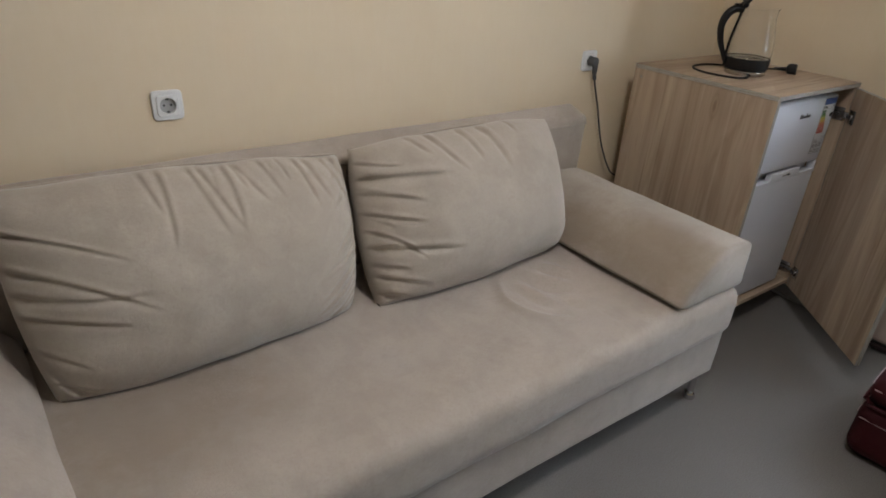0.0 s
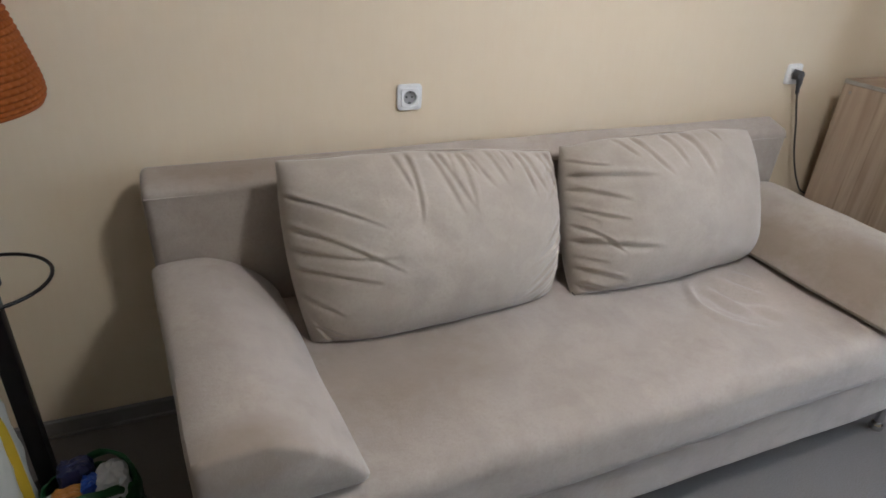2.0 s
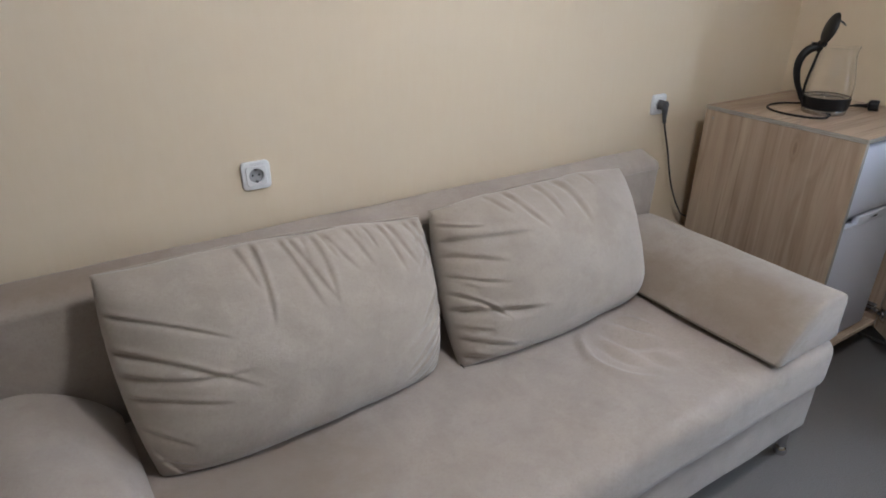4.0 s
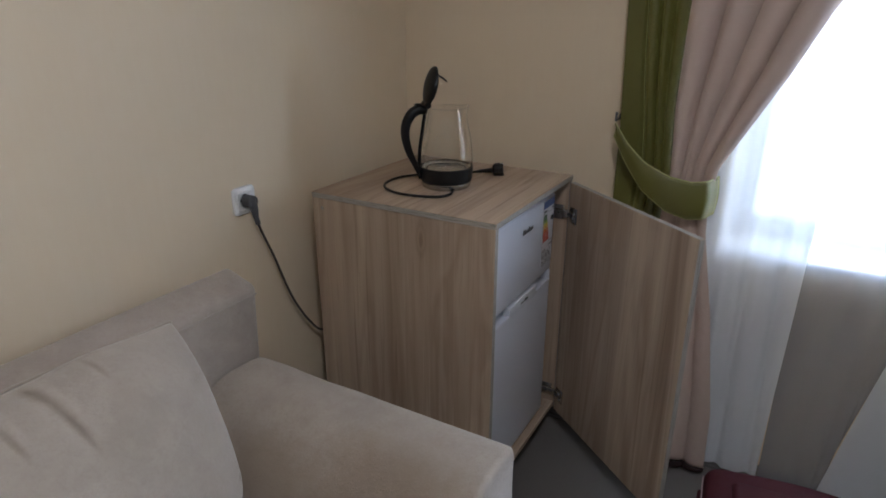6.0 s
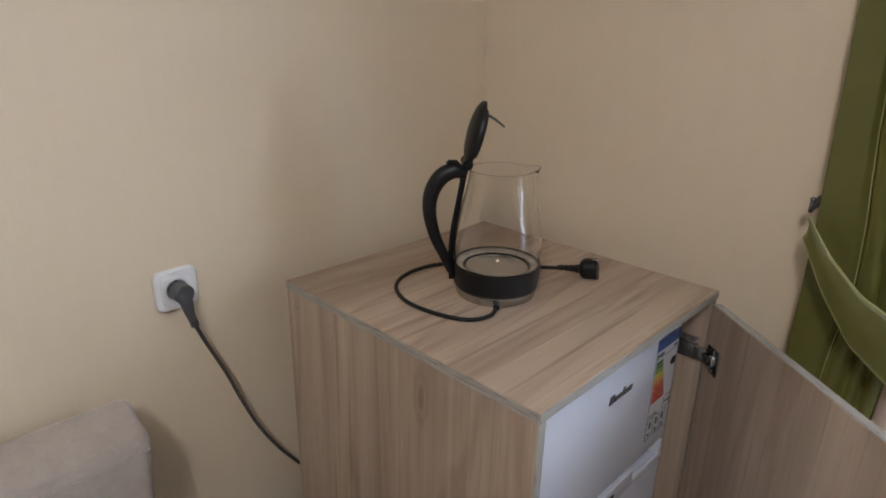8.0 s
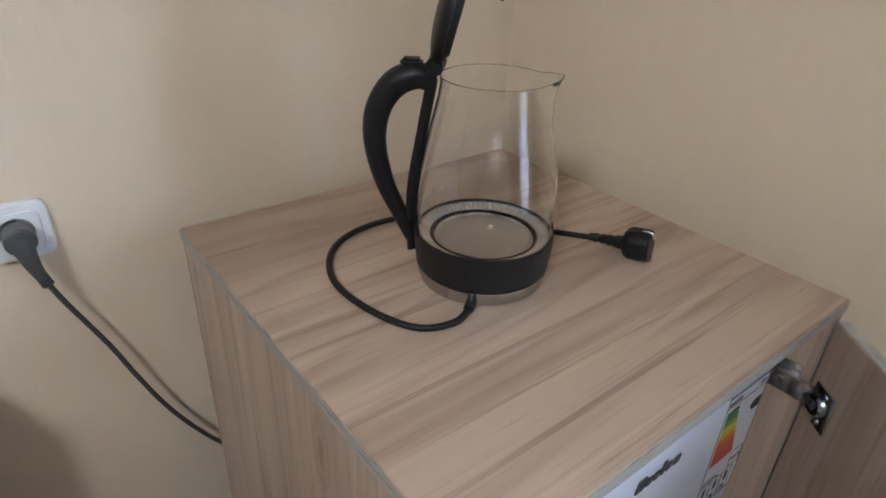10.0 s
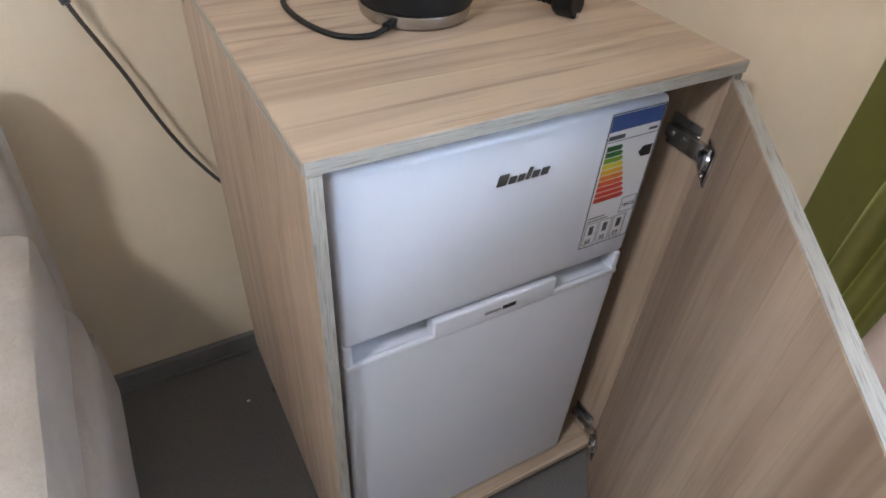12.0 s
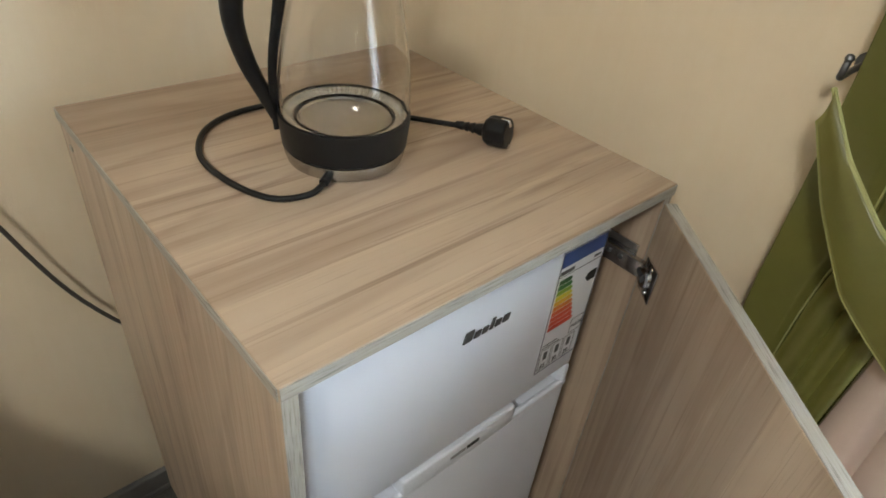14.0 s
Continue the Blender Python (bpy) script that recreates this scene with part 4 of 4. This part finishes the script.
def build_socket(x, z, label):
    s = thing("wall_socket", (x, 0, z), label, "socket", "wall sockets above the sofa")
    def plate(half, soft_r, y_out, hole, y_in, floor_y):
        """A rounded square plate with a round hole and the wall of that hole."""
        bm = bmesh.new()
        n = 72
        rings = []
        for f, y, circ in ((1.0, 0.0, 0), (1.0, y_out * 0.55, 0), (0.975, y_out * 0.85, 0), (0.93, y_out, 0), (0, y_in, 1), (0, floor_y, 1)):
            ring = []
            for i in range(n):
                a = 2 * math.pi * i / n
                ca, sa = math.cos(a), math.sin(a)
                if circ:
                    r = hole
                else:
                    r = half * f / (abs(ca) ** 7 + abs(sa) ** 7) ** (1 / 7)
                ring.append(bm.verts.new((x + r * ca, y - 0.0004, z + r * sa)))
            rings.append(ring)
        for p, q in zip(rings, rings[1:]):
            for i in range(n):
                bm.faces.new((p[i], p[(i + 1) % n], q[(i + 1) % n], q[i]))
        return bm
    part("cover_frame", plate(0.0385, 0.006, -0.0085, 0.0245, -0.0080, -0.001), M_PLASTIC, s)
    part("joint", plate(0.0292, 0.004, -0.0089, 0.0246, -0.0089, -0.006), M_GREYCORD, s, "dark joint round the inner square")
    part("inner_frame", plate(0.0282, 0.004, -0.0112, 0.0200, -0.0108, -0.0022), M_PLASTIC, s)
    # grey in place of white plastic puts shade into the well
    part("cup_floor", cylinder((x, -0.0012, z), (x, -0.0028, z), 0.0206, 36, 0.0003), M_SOCKET_SHADE, s, "socket well with its shade put into the grey")
    # dark discs stand in for the unlit pin holes
    for dx in (-0.0085, 0.0085):
        part("pin_hole", cylinder((x + dx, -0.0026, z), (x + dx, -0.0033, z), 0.0030, 14, 0.0002), M_DARK, s)
    for dz in (-0.0165, 0.0165):
        part("earth_clip", box(x - 0.003, x + 0.003, -0.0105, -0.0024, z + dz - 0.0022, z + dz + 0.0022, 0.0006), M_STEEL_DARK, s)
    return s


M_SOCKET_SHADE = plain_noise("socket_well_shade", (0.34, 0.34, 0.34), (0.40, 0.40, 0.40), 0.4, 8, 0.0)
build_socket(-2.380, 0.972, "white plastic double-framed power socket, empty")
build_socket(-0.826, 0.985, "white plastic power socket with a grey plug in it")
fc = thing("power_cable", (-0.826, -0.01, 0.985), "brown mains cord with a grey plug, hanging behind the cabinet", "power cord")
pb = cylinder((-0.826, -0.0125, 0.985), (-0.826, -0.042, 0.985), 0.0178, 24, 0.003)
join(pb, tube([(-0.826, -0.030, 0.985), (-0.824, -0.037, 0.968), (-0.820, -0.036, 0.945), (-0.815, -0.034, 0.928)], 0.01, 6, 12, radii=[0.0155, 0.0115, 0.0085, 0.0062]))
for q in range(4):
    join(pb, tube([(-0.8178 + 0.0016 * q, -0.0352 + 0.0004 * q, 0.937 - 0.0055 * q), (-0.8171 + 0.0016 * q, -0.0351 + 0.0004 * q, 0.9345 - 0.0055 * q)], 0.0076, 1, 12))
part("plug", pb, M_GREYCORD, fc, "grey angled plug")
part("cord", tube([(-0.816, -0.034, 0.930), (-0.800, -0.034, 0.885), (-0.765, -0.034, 0.800), (-0.742, -0.034, 0.733), (-0.716, -0.034, 0.665), (-0.686, -0.035, 0.604), (-0.646, -0.036, 0.540), (-0.600, -0.04, 0.490), (-0.5, -0.05, 0.46)], 0.0036, 8, 10), M_BROWNCORD, fc, "dark brown cord")

# ---------- curtains ----------
GL = ((2.45, -0.780), (1.5, -0.799), (1.16, -0.806), (0.9, -0.806), (0.6, -0.815), (0.1, -0.845), (0.0, -0.850))
GP = ((2.45, -1.06), (1.65, -0.975), (1.44, -0.966), (1.2, -0.962), (1.03, -0.972), (0.9, -0.962), (0.5, -0.942), (0.12, -0.950), (0.0, -0.955))
PR = ((2.45, -1.95), (1.65, -1.40), (1.47, -1.300), (1.32, -1.235), (1.16, -1.155), (1.05, -1.10), (0.95, -1.085), (0.85, -1.095), (0.6, -1.145), (0.25, -1.195), (0.0, -1.205))


def build_curtain():
    cur = thing("curtain", (-0.05, -0.95, 0), "two-tone green and dusty beige curtain held back by a green tieback", "curtain")

    def roll(f, z, ph):
        """Rounded rolls of cloth with narrow creases between them."""
        f += 0.05 * math.sin(z * 2.6 + ph) + 0.04 * math.sin(f * 4.1 + ph)
        k = math.floor(f)
        return (1 - abs(2 * (f - k) - 1) ** 2.6) * (0.75 + 0.25 * math.sin(k * 2.4 + ph))

    FLAT = ((2.45, 0.22), (1.65, 0.25), (1.3, 0.38), (1.15, 0.47), (1.0, 0.50), (0.9, 0.46), (0.0, 0.40))

    def green(u, v):
        z = 2.44 - v * 2.415
        sf = lerp_table(FLAT, z)
        # a flat strip along the wall, then three rolls
        s = u / 0.3 * sf if u < 0.3 else sf + (u - 0.3) / 0.7 * (1 - sf)
        y = lerp_table(GL, z) + (lerp_table(GP, z) - lerp_table(GL, z)) * s
        g = math.exp(-((z - 1.02) / 0.25) ** 2)
        x = -0.050 - 0.006 * s
        if u > 0.3:
            x = -0.042 - 0.042 * (1 - 0.4 * g) * roll((u - 0.3) / 0.7 * 3, z, 0.6)
        elif u > 0.24:
            x += 0.012 * (u - 0.24) / 0.06
        return (x, y + 0.003 * math.sin(z * 5 + s * 9), z)

    def pink(u, v):
        z = 2.44 - v * 2.40
        s = u
        z += 0.016 * math.sin(math.pi * s) * (1 if v > 0.98 else 0)
        y = lerp_table(GP, z) + (lerp_table(PR, z) - lerp_table(GP, z)) * s - 0.004
        low = max(0.0, (0.95 - z) / 0.95)
        up = max(0.0, (z - 1.02) / 0.9)
        g = math.exp(-((z - 1.0) / 0.22) ** 2)
        blend = min(1.0, max(0.0, (z - 0.85) / 0.3))
        r = roll(s * 2.4 + 0.2, z, 2.1) * (1 - blend) + roll(s * 3.9 + 0.1, z, 1.1) * blend
        x = -0.054 - 0.046 * (1 - 0.35 * g) * (1 - 0.35 * low) * r - 0.045 * math.sin(math.pi * s) * low + 0.02 * min(1, up) * s
        return (x, y, z)
    for nm, fn, mat, lb in (("green_panel", green, M_GREEN, "olive green satin panel"), ("beige_panel", pink, M_PINK, "dusty beige satin panel")):
        ob = part(nm, grid(180, 150, fn), mat, cur, lb)
        so = ob.modifiers.new("thick", 'SOLIDIFY')
        so.thickness, so.offset = 0.004, 0
    part("edge_seam", tube([(x - 0.003, y, z) for x, y, z in [green(0.285, i / 40) for i in range(41)]], 0.0012, 2, 6), M_GREEN_PIPE, cur)
    # dark tube paints the shadow below the beige panel's lower edge
    part("hem_shadow", tube([(p[0] + 0.004, p[1], 0.030) for p in [pink(i / 24, 0.99) for i in range(25)]], 0.012, 2, 8, flat=0.4), M_HEM_SHADOW, cur, "dark strip added for the shadow under the curtain")
    # tieback: a curved band that dips from the hook round the cloth
    TOP = ((0.0, 1.155), (0.15, 1.105), (0.35, 1.058), (0.6, 1.025), (0.8, 1.012), (1.0, 1.018))
    BOT = ((0.0, 1.120), (0.15, 1.050), (0.35, 0.978), (0.6, 0.925), (0.8, 0.905), (1.0, 0.906))

    def at(tab, s):
        for (a, p), (b, q) in zip(tab, tab[1:]):
            if s <= b:
                return p + (q - p) * (s - a) / (b - a)
        return tab[-1][1]

    def band(u, v):
        s = u
        z = at(TOP, s) * (1 - v) + at(BOT, s) * v
        y = -0.805 - 0.300 * s - 0.006 * math.sin(v * 3.14)
        x = -0.088 - 0.058 * math.sin(math.pi * min(1, s * 0.86 + 0.06)) - 0.008 * math.sin(math.pi * v)
        if s > 0.93:
            x += (s - 0.93) * 0.9
        return (x, y, z)
    tb = part("tieback", grid(60, 12, band), M_GREEN, cur, "curved green tieback with pale piping")
    so = tb.modifiers.new("thick", 'SOLIDIFY')
    so.thickness, so.offset = 0.005, 0
    part("piping", tube([band(i / 30, 0.0) for i in range(31)], 0.0028, 2, 6), M_GREEN_PIPE, tb)
    part("piping", tube([band(i / 30, 1.0) for i in range(31)], 0.0028, 2, 6), M_GREEN_PIPE, tb)

    def inside(u, v):
        z = at(TOP, 1 - u) * (1 - v) + at(BOT, 1 - u) * v
        return (-0.040 + 0.02 * u * (1 - u), -1.108 + 0.30 * u, z)
    part("tieback_return", grid(30, 8, inside), M_GREEN, tb)
    hk = tube([(-0.0005, -0.800, 1.162), (-0.05, -0.800, 1.162), (-0.084, -0.802, 1.162), (-0.092, -0.804, 1.170), (-0.090, -0.804, 1.180)], 0.0035, 6, 10)
    join(hk, cylinder((-0.0005, -0.800, 1.162), (-0.006, -0.800, 1.162), 0.012, 20))
    part("hook", hk, M_STEEL_DARK, cur, "dark steel tieback hook")
    part("hook_ball", lathe([(0.0, -0.0048), (0.0034, -0.0034), (0.0048, 0.0), (0.0034, 0.0034), (0.0, 0.0048)], (-0.090, -0.804, 1.183), 16), M_STEEL_DARK, cur)
    return cur


M_HEM_SHADOW = cloth("shadow_strip_cloth", (0.018, 0.010, 0.010), (0.03, 0.016, 0.015), 0.8, 0.1)
build_curtain()


def build_tulle(y0, y1, seed, label, mat, waves=1.0, lean0=0.0, lean1=0.0):
    """A sheer panel from y0 to y1; lean0 and lean1 draw an edge aside towards the floor."""
    tu = thing("sheer_curtain", (0.0, (y0 + y1) / 2, 0), label, "sheer curtain", "sheer curtains at the window")

    def fn(u, v):
        z = 2.44 - v * 2.41
        w = math.sin(u * (y0 - y1) * 62 + seed + 0.4 * math.sin(z * 2 + seed)) + 0.4 * math.sin(u * 41 + z * 0.7)
        return (-0.030 - 0.009 * waves * w * (0.6 + 0.4 * v), y0 + (y1 - y0) * u + (lean0 * (1 - u) ** 3 + lean1 * u ** 3) * max(0.0, 0.75 - z) + 0.004 * math.sin(z * 4 + u * 20), z)
    part("sheer_panel", grid(120, 60, fn), mat, tu)
    return tu


build_tulle(-1.06, -1.366, 0.3, "sheer white voile curtain with soft folds, reaching the floor", M_TULLE)
build_tulle(-1.652, -2.45, 2.2, "second sheer white voile curtain across the window", M_TULLE, lean0=0.17)
build_tulle(-1.368, -1.650, 4.0, "thin single layer of white voile between gathered folds, greyed to imitate shade", M_TULLE_SHADE, 0.3, lean1=0.17)

# ---------- suitcase ----------


def build_suitcase():
    x0, x1, y1, y0, h = -0.765, -0.335, -1.238, -1.93, 0.298
    s = thing("suitcase", ((x0 + x1) / 2, (y0 + y1) / 2, 0), "burgundy cloth suitcase lying flat on the floor beside the curtain", "suitcase")
    s.rotation_euler.z = radians(6)

    def soft(p):
        q = p + noise.noise_vector(p * 4) * 0.006
        if p.z > 0.2:
            u, v = (p.x - x0) / (x1 - x0), (p.y - y0) / (y1 - y0)
            q.z += 0.012 * math.sin(math.pi * u) * math.sin(math.pi * v) - 0.006 * math.sin(v * 7)
        return q
    part("shell", soft_box((x0, y0, 0.012), (x1, y1, 0.205), 0.045, 0.03, soft), M_BURG, s)
    part("lid", soft_box((x0 + 0.004, y0 + 0.004, 0.207), (x1 - 0.004, y1 - 0.004, h), 0.042, 0.03, soft), M_BURG, s)

    def ring(z, ins, r, n=1):
        c = 0.06
        a, b, cc, d = x0 + ins, x1 - ins, y0 + ins, y1 - ins
        pts = []
        for cx, cy, q in ((b - c, d - c, 0), (a + c, d - c, 1), (a + c, cc + c, 2), (b - c, cc + c, 3)):
            for i in range(5):
                t = math.pi / 2 * (q + i / 4)
                pts.append((cx + c * math.cos(t), cy + c * math.sin(t), z))
        pts.append(pts[0])
        return tube(pts, r, 2, 6)
    part("zip", ring(0.206, 0.002, 0.006), M_BURG_DARK, s, "dark zip seam")
    part("piping", ring(0.155, -0.001, 0.0022), M_ZIP, s, "pale piping")

    def pocket(p):
        return p + noise.noise_vector(p * 5) * 0.005
    part("pocket", soft_box((x0 + 0.075, y0 + 0.08, 0.280), (x1 - 0.075, y1 - 0.075, 0.316), 0.017, 0.03, pocket), M_BURG, s, "padded outer pocket")
    for z, ins, r in ((0.296, 0.083, 0.0016), (0.262, 0.004, 0.0020)):
        part("piping", ring(z, ins, r), M_ZIP, s, "pale piping")
    part("zip_pull", box(-0.562, -0.530, -1.350, -1.332, 0.3155, 0.3185, 0.001), M_SILVER, s, "silver zip pull")
    part("zip_pull", box(-0.536, -0.512, -1.541, -1.521, 0.3155, 0.3185, 0.001), M_ZIP, s)
    part("badge", box(x0 + 0.012, x0 + 0.040, -1.475, -1.435, 0.2965, 0.2995, 0.001), M_SILVER, s, "small silver badge")
    part("handle", tube([(x0 - 0.002, -1.50, 0.15), (x0 - 0.028, -1.51, 0.15), (x0 - 0.032, -1.60, 0.15), (x0 - 0.028, -1.69, 0.15), (x0 - 0.002, -1.70, 0.15)], 0.011, 6, 10), M_BURG_DARK, s)
    for x in (x0 + 0.06, x1 - 0.06):
        for y in (y0 + 0.08, y1 - 0.08):
            part("foot", lathe([(0.016, 0.0), (0.018, 0.004), (0.018, 0.016)], (x, y, 0), 16, True), M_BLACK, s)
    return s


build_suitcase()

# ---------- floor lamp, bags beside the sofa ----------


def build_lamp():
    x, y = -3.438, -0.30
    l = thing("floor_lamp", (x, y, 0), "black floor lamp with an orange crocheted shade, beside the sofa", "floor lamp")
    part("foot", lathe([(0.0, 0.0), (0.13, 0.0), (0.135, 0.006), (0.13, 0.016), (0.03, 0.024), (0.0, 0.024)], (x, y, 0), 48), M_POSTBLACK, l)
    part("post", box(x - 0.023, x + 0.018, y - 0.018, y + 0.018, 0.022, 1.26, 0.003), M_POSTBLACK, l)
    part("collar", lathe([(0.026, 0.690), (0.032, 0.694), (0.032, 0.706), (0.026, 0.710)], (x, y, 0), 24, True), M_POSTBLACK, l)
    rg = [(x + 0.128 * math.cos(a), y + 0.128 * math.sin(a), 0.703) for a in [2 * math.pi * i / 48 for i in range(49)]]
    part("ring", tube(rg, 0.0042, 1, 10), M_POSTBLACK, l, "thin black metal ring")
    part("spoke", cylinder((x + 0.02, y, 0.700), (x - 0.128, y, 0.703), 0.004, 10), M_POSTBLACK, l)
    # crocheted shade: rows of stitches
    rows, st = 26, 60

    def shade(u, v):
        z = 1.082 + 0.30 * v
        r = 0.205 - 0.080 * v ** 1.15 - 0.014 * math.exp(-v / 0.05)
        k = v * rows
        row = int(k)
        f = k - row
        a = 2 * math.pi * u
        bump = 0.0065 * abs(math.sin(math.pi * f)) * (0.55 + 0.45 * abs(math.sin(a * st / 2 + (row % 2) * math.pi / 2)))
        r += bump
        return (x + r * math.cos(a), y + r * math.sin(a), z)
    sh = part("shade", grid(360, rows * 6, shade, close_u=True), M_ORANGE, l, "orange crocheted shade with ribbed rows")
    so = sh.modifiers.new("thick", 'SOLIDIFY')
    so.thickness, so.offset = 0.004, -1
    part("rim", tube([(x + 0.191 * math.cos(a), y + 0.191 * math.sin(a), 1.082) for a in [2 * math.pi * i / 48 for i in range(49)]], 0.006, 1, 8), M_ORANGE, l)
    for i in range(3):
        a = 2 * math.pi * i / 3 + 0.4
        part("spider_arm", cylinder((x + 0.01 * math.cos(a), y + 0.01 * math.sin(a), 1.250), (x + 0.150 * math.cos(a), y + 0.150 * math.sin(a), 1.252), 0.003, 8), M_POSTBLACK, l)
    return l


build_lamp()


def crumple(c, size, seed, sharp=1.0, n=40, power=3.0):
    """A crumpled bag-like lump standing on its base."""
    cx, cy, cz = c

    def fn(u, v):
        a, b = 2 * math.pi * u, math.pi * (v - 0.5)
        d = Vector((math.cos(b) * math.cos(a), math.cos(b) * math.sin(a), math.sin(b)))
        k = 1 / (abs(d.x) ** power + abs(d.y) ** power + abs(d.z) ** power) ** (1 / power)
        q = d * k
        w = noise.ridged_multi_fractal(q * 1.7 + Vector((seed, 0, 0)), 1.0, 2.1, 4, 1.0, 2.0) * 0.05 * sharp
        q = q * (0.95 + w)
        p = Vector((cx + q.x * size[0], cy + q.y * size[1], cz + size[2] + q.z * size[2]))
        p.z = max(p.z, cz)
        return p
    bm = grid(n, n // 2, fn, close_u=True)
    bmesh.ops.remove_doubles(bm, verts=bm.verts, dist=1e-5)
    return bm


def build_bags():
    g = thing("shopping_bag", (-3.30, -0.45, 0), "green plastic bag full of wrapped groceries on the floor", "bag")
    bx, by = -3.300, -0.445

    def film(u, v):
        # slumped film sides with an uneven open mouth
        a = 2 * math.pi * u
        d = Vector((math.cos(a), math.sin(a), 0))
        n = noise.noise(Vector((d.x * 2.2, d.y * 2.2, v * 2.5))) + 0.5 * noise.noise(Vector((d.x * 6, d.y * 6, v * 6)))
        r = 1 + 0.10 * n + 0.12 * math.sin(math.pi * v) - 0.10 * v
        mouth = 0.245 + 0.035 * noise.noise(Vector((d.x * 2, d.y * 2, 5.0)))
        return (bx + 0.112 * r * d.x, by + 0.088 * r * d.y, 0.001 + mouth * v)

    def slump(bm):
        bm.transform(Matrix.Translation((-0.032, 0, 0)) @ Matrix.Diagonal((1, 1, 0.80, 1)))
        return bm
    ob = part("bag_body", slump(grid(96, 36, film, close_u=True)), M_BAGGREEN, g)
    so = ob.modifiers.new("thick", 'SOLIDIFY')
    so.thickness = 0.0015

    def strap(pts):
        b = tube(pts, 0.013, 10, 8, flat=0.25)
        for v in b.verts:
            v.co += noise.noise_vector(v.co * 30) * 0.004
        return slump(b)
    part("bag_handle", strap([(-3.395, -0.47, 0.235), (-3.36, -0.51, 0.285), (-3.30, -0.525, 0.300), (-3.245, -0.51, 0.290), (-3.200, -0.465, 0.235)]), M_BAGGREEN, g, "twisted green handle")
    part("bag_handle", strap([(-3.34, -0.375, 0.235), (-3.28, -0.385, 0.300), (-3.235, -0.40, 0.312), (-3.205, -0.425, 0.285), (-3.198, -0.44, 0.235)]), M_BAGGREEN, g, "twisted green handle")
    for nm, c, sz, m, lb in (("snack_packet", (-3.318, -0.415, 0.190), (0.036, 0.026, 0.062), M_NAVY, "navy blue snack packet standing in the green bag"),
                             ("juice_packet", (-3.330, -0.468, 0.185), (0.034, 0.020, 0.046), M_AMBER, "amber and brown printed packet in the green bag"),
                             ("crisp_packet", (-3.285, -0.462, 0.190), (0.018, 0.024, 0.052), M_BLUE, "bright blue foil packet in the green bag"),
                             ("foil_parcel", (-3.243, -0.445, 0.180), (0.034, 0.044, 0.055), M_SILVER, "crumpled silvery plastic parcel in the green bag"),
                             ("paper_bundle", (-3.375, -0.475, 0.165), (0.026, 0.028, 0.046), M_BAGWHITE, "crumpled white paper bundle in the green bag")):
        t = part(nm, slump(crumple(c, sz, len(nm) * 1.3, 2.6, 26, 5.0)), m, None, "", False)
        tagged(t, lb, "packet", "groceries in the bag")
    w = thing("carrier_bag", (-3.53, -0.40, 0), "white plastic carrier bag with a yellow edge, standing on the floor", "bag")
    part("bag_body", crumple((-3.548, -0.40, 0.0), (0.092, 0.085, 0.262), 7.5, 1.8, 84), M_BAGWHITE, w)
    part("bag_edge", tube([(-3.456, -0.43, 0.16), (-3.456, -0.434, 0.30), (-3.462, -0.43, 0.42), (-3.484, -0.43, 0.52)], 0.018, 8, 8, flat=0.4), M_YELLOW, w, "yellow printed edge")
    r = part("orange_packet", crumple((-3.480, -0.40, 0.490), (0.035, 0.03, 0.06), 3.3, 2.2, 22, 5.0), M_RED, None, "", False)
    tagged(r, "orange-red packet sticking out of the white bag", "packet")


build_bags()


scrap = part("paper_scrap", crumple((-0.712, -0.165, 0.0), (0.004, 0.003, 0.002), 1.0, 0.5, 12), M_PAPER)
tagged(scrap, "tiny white scrap of paper lying on the floor", "paper")
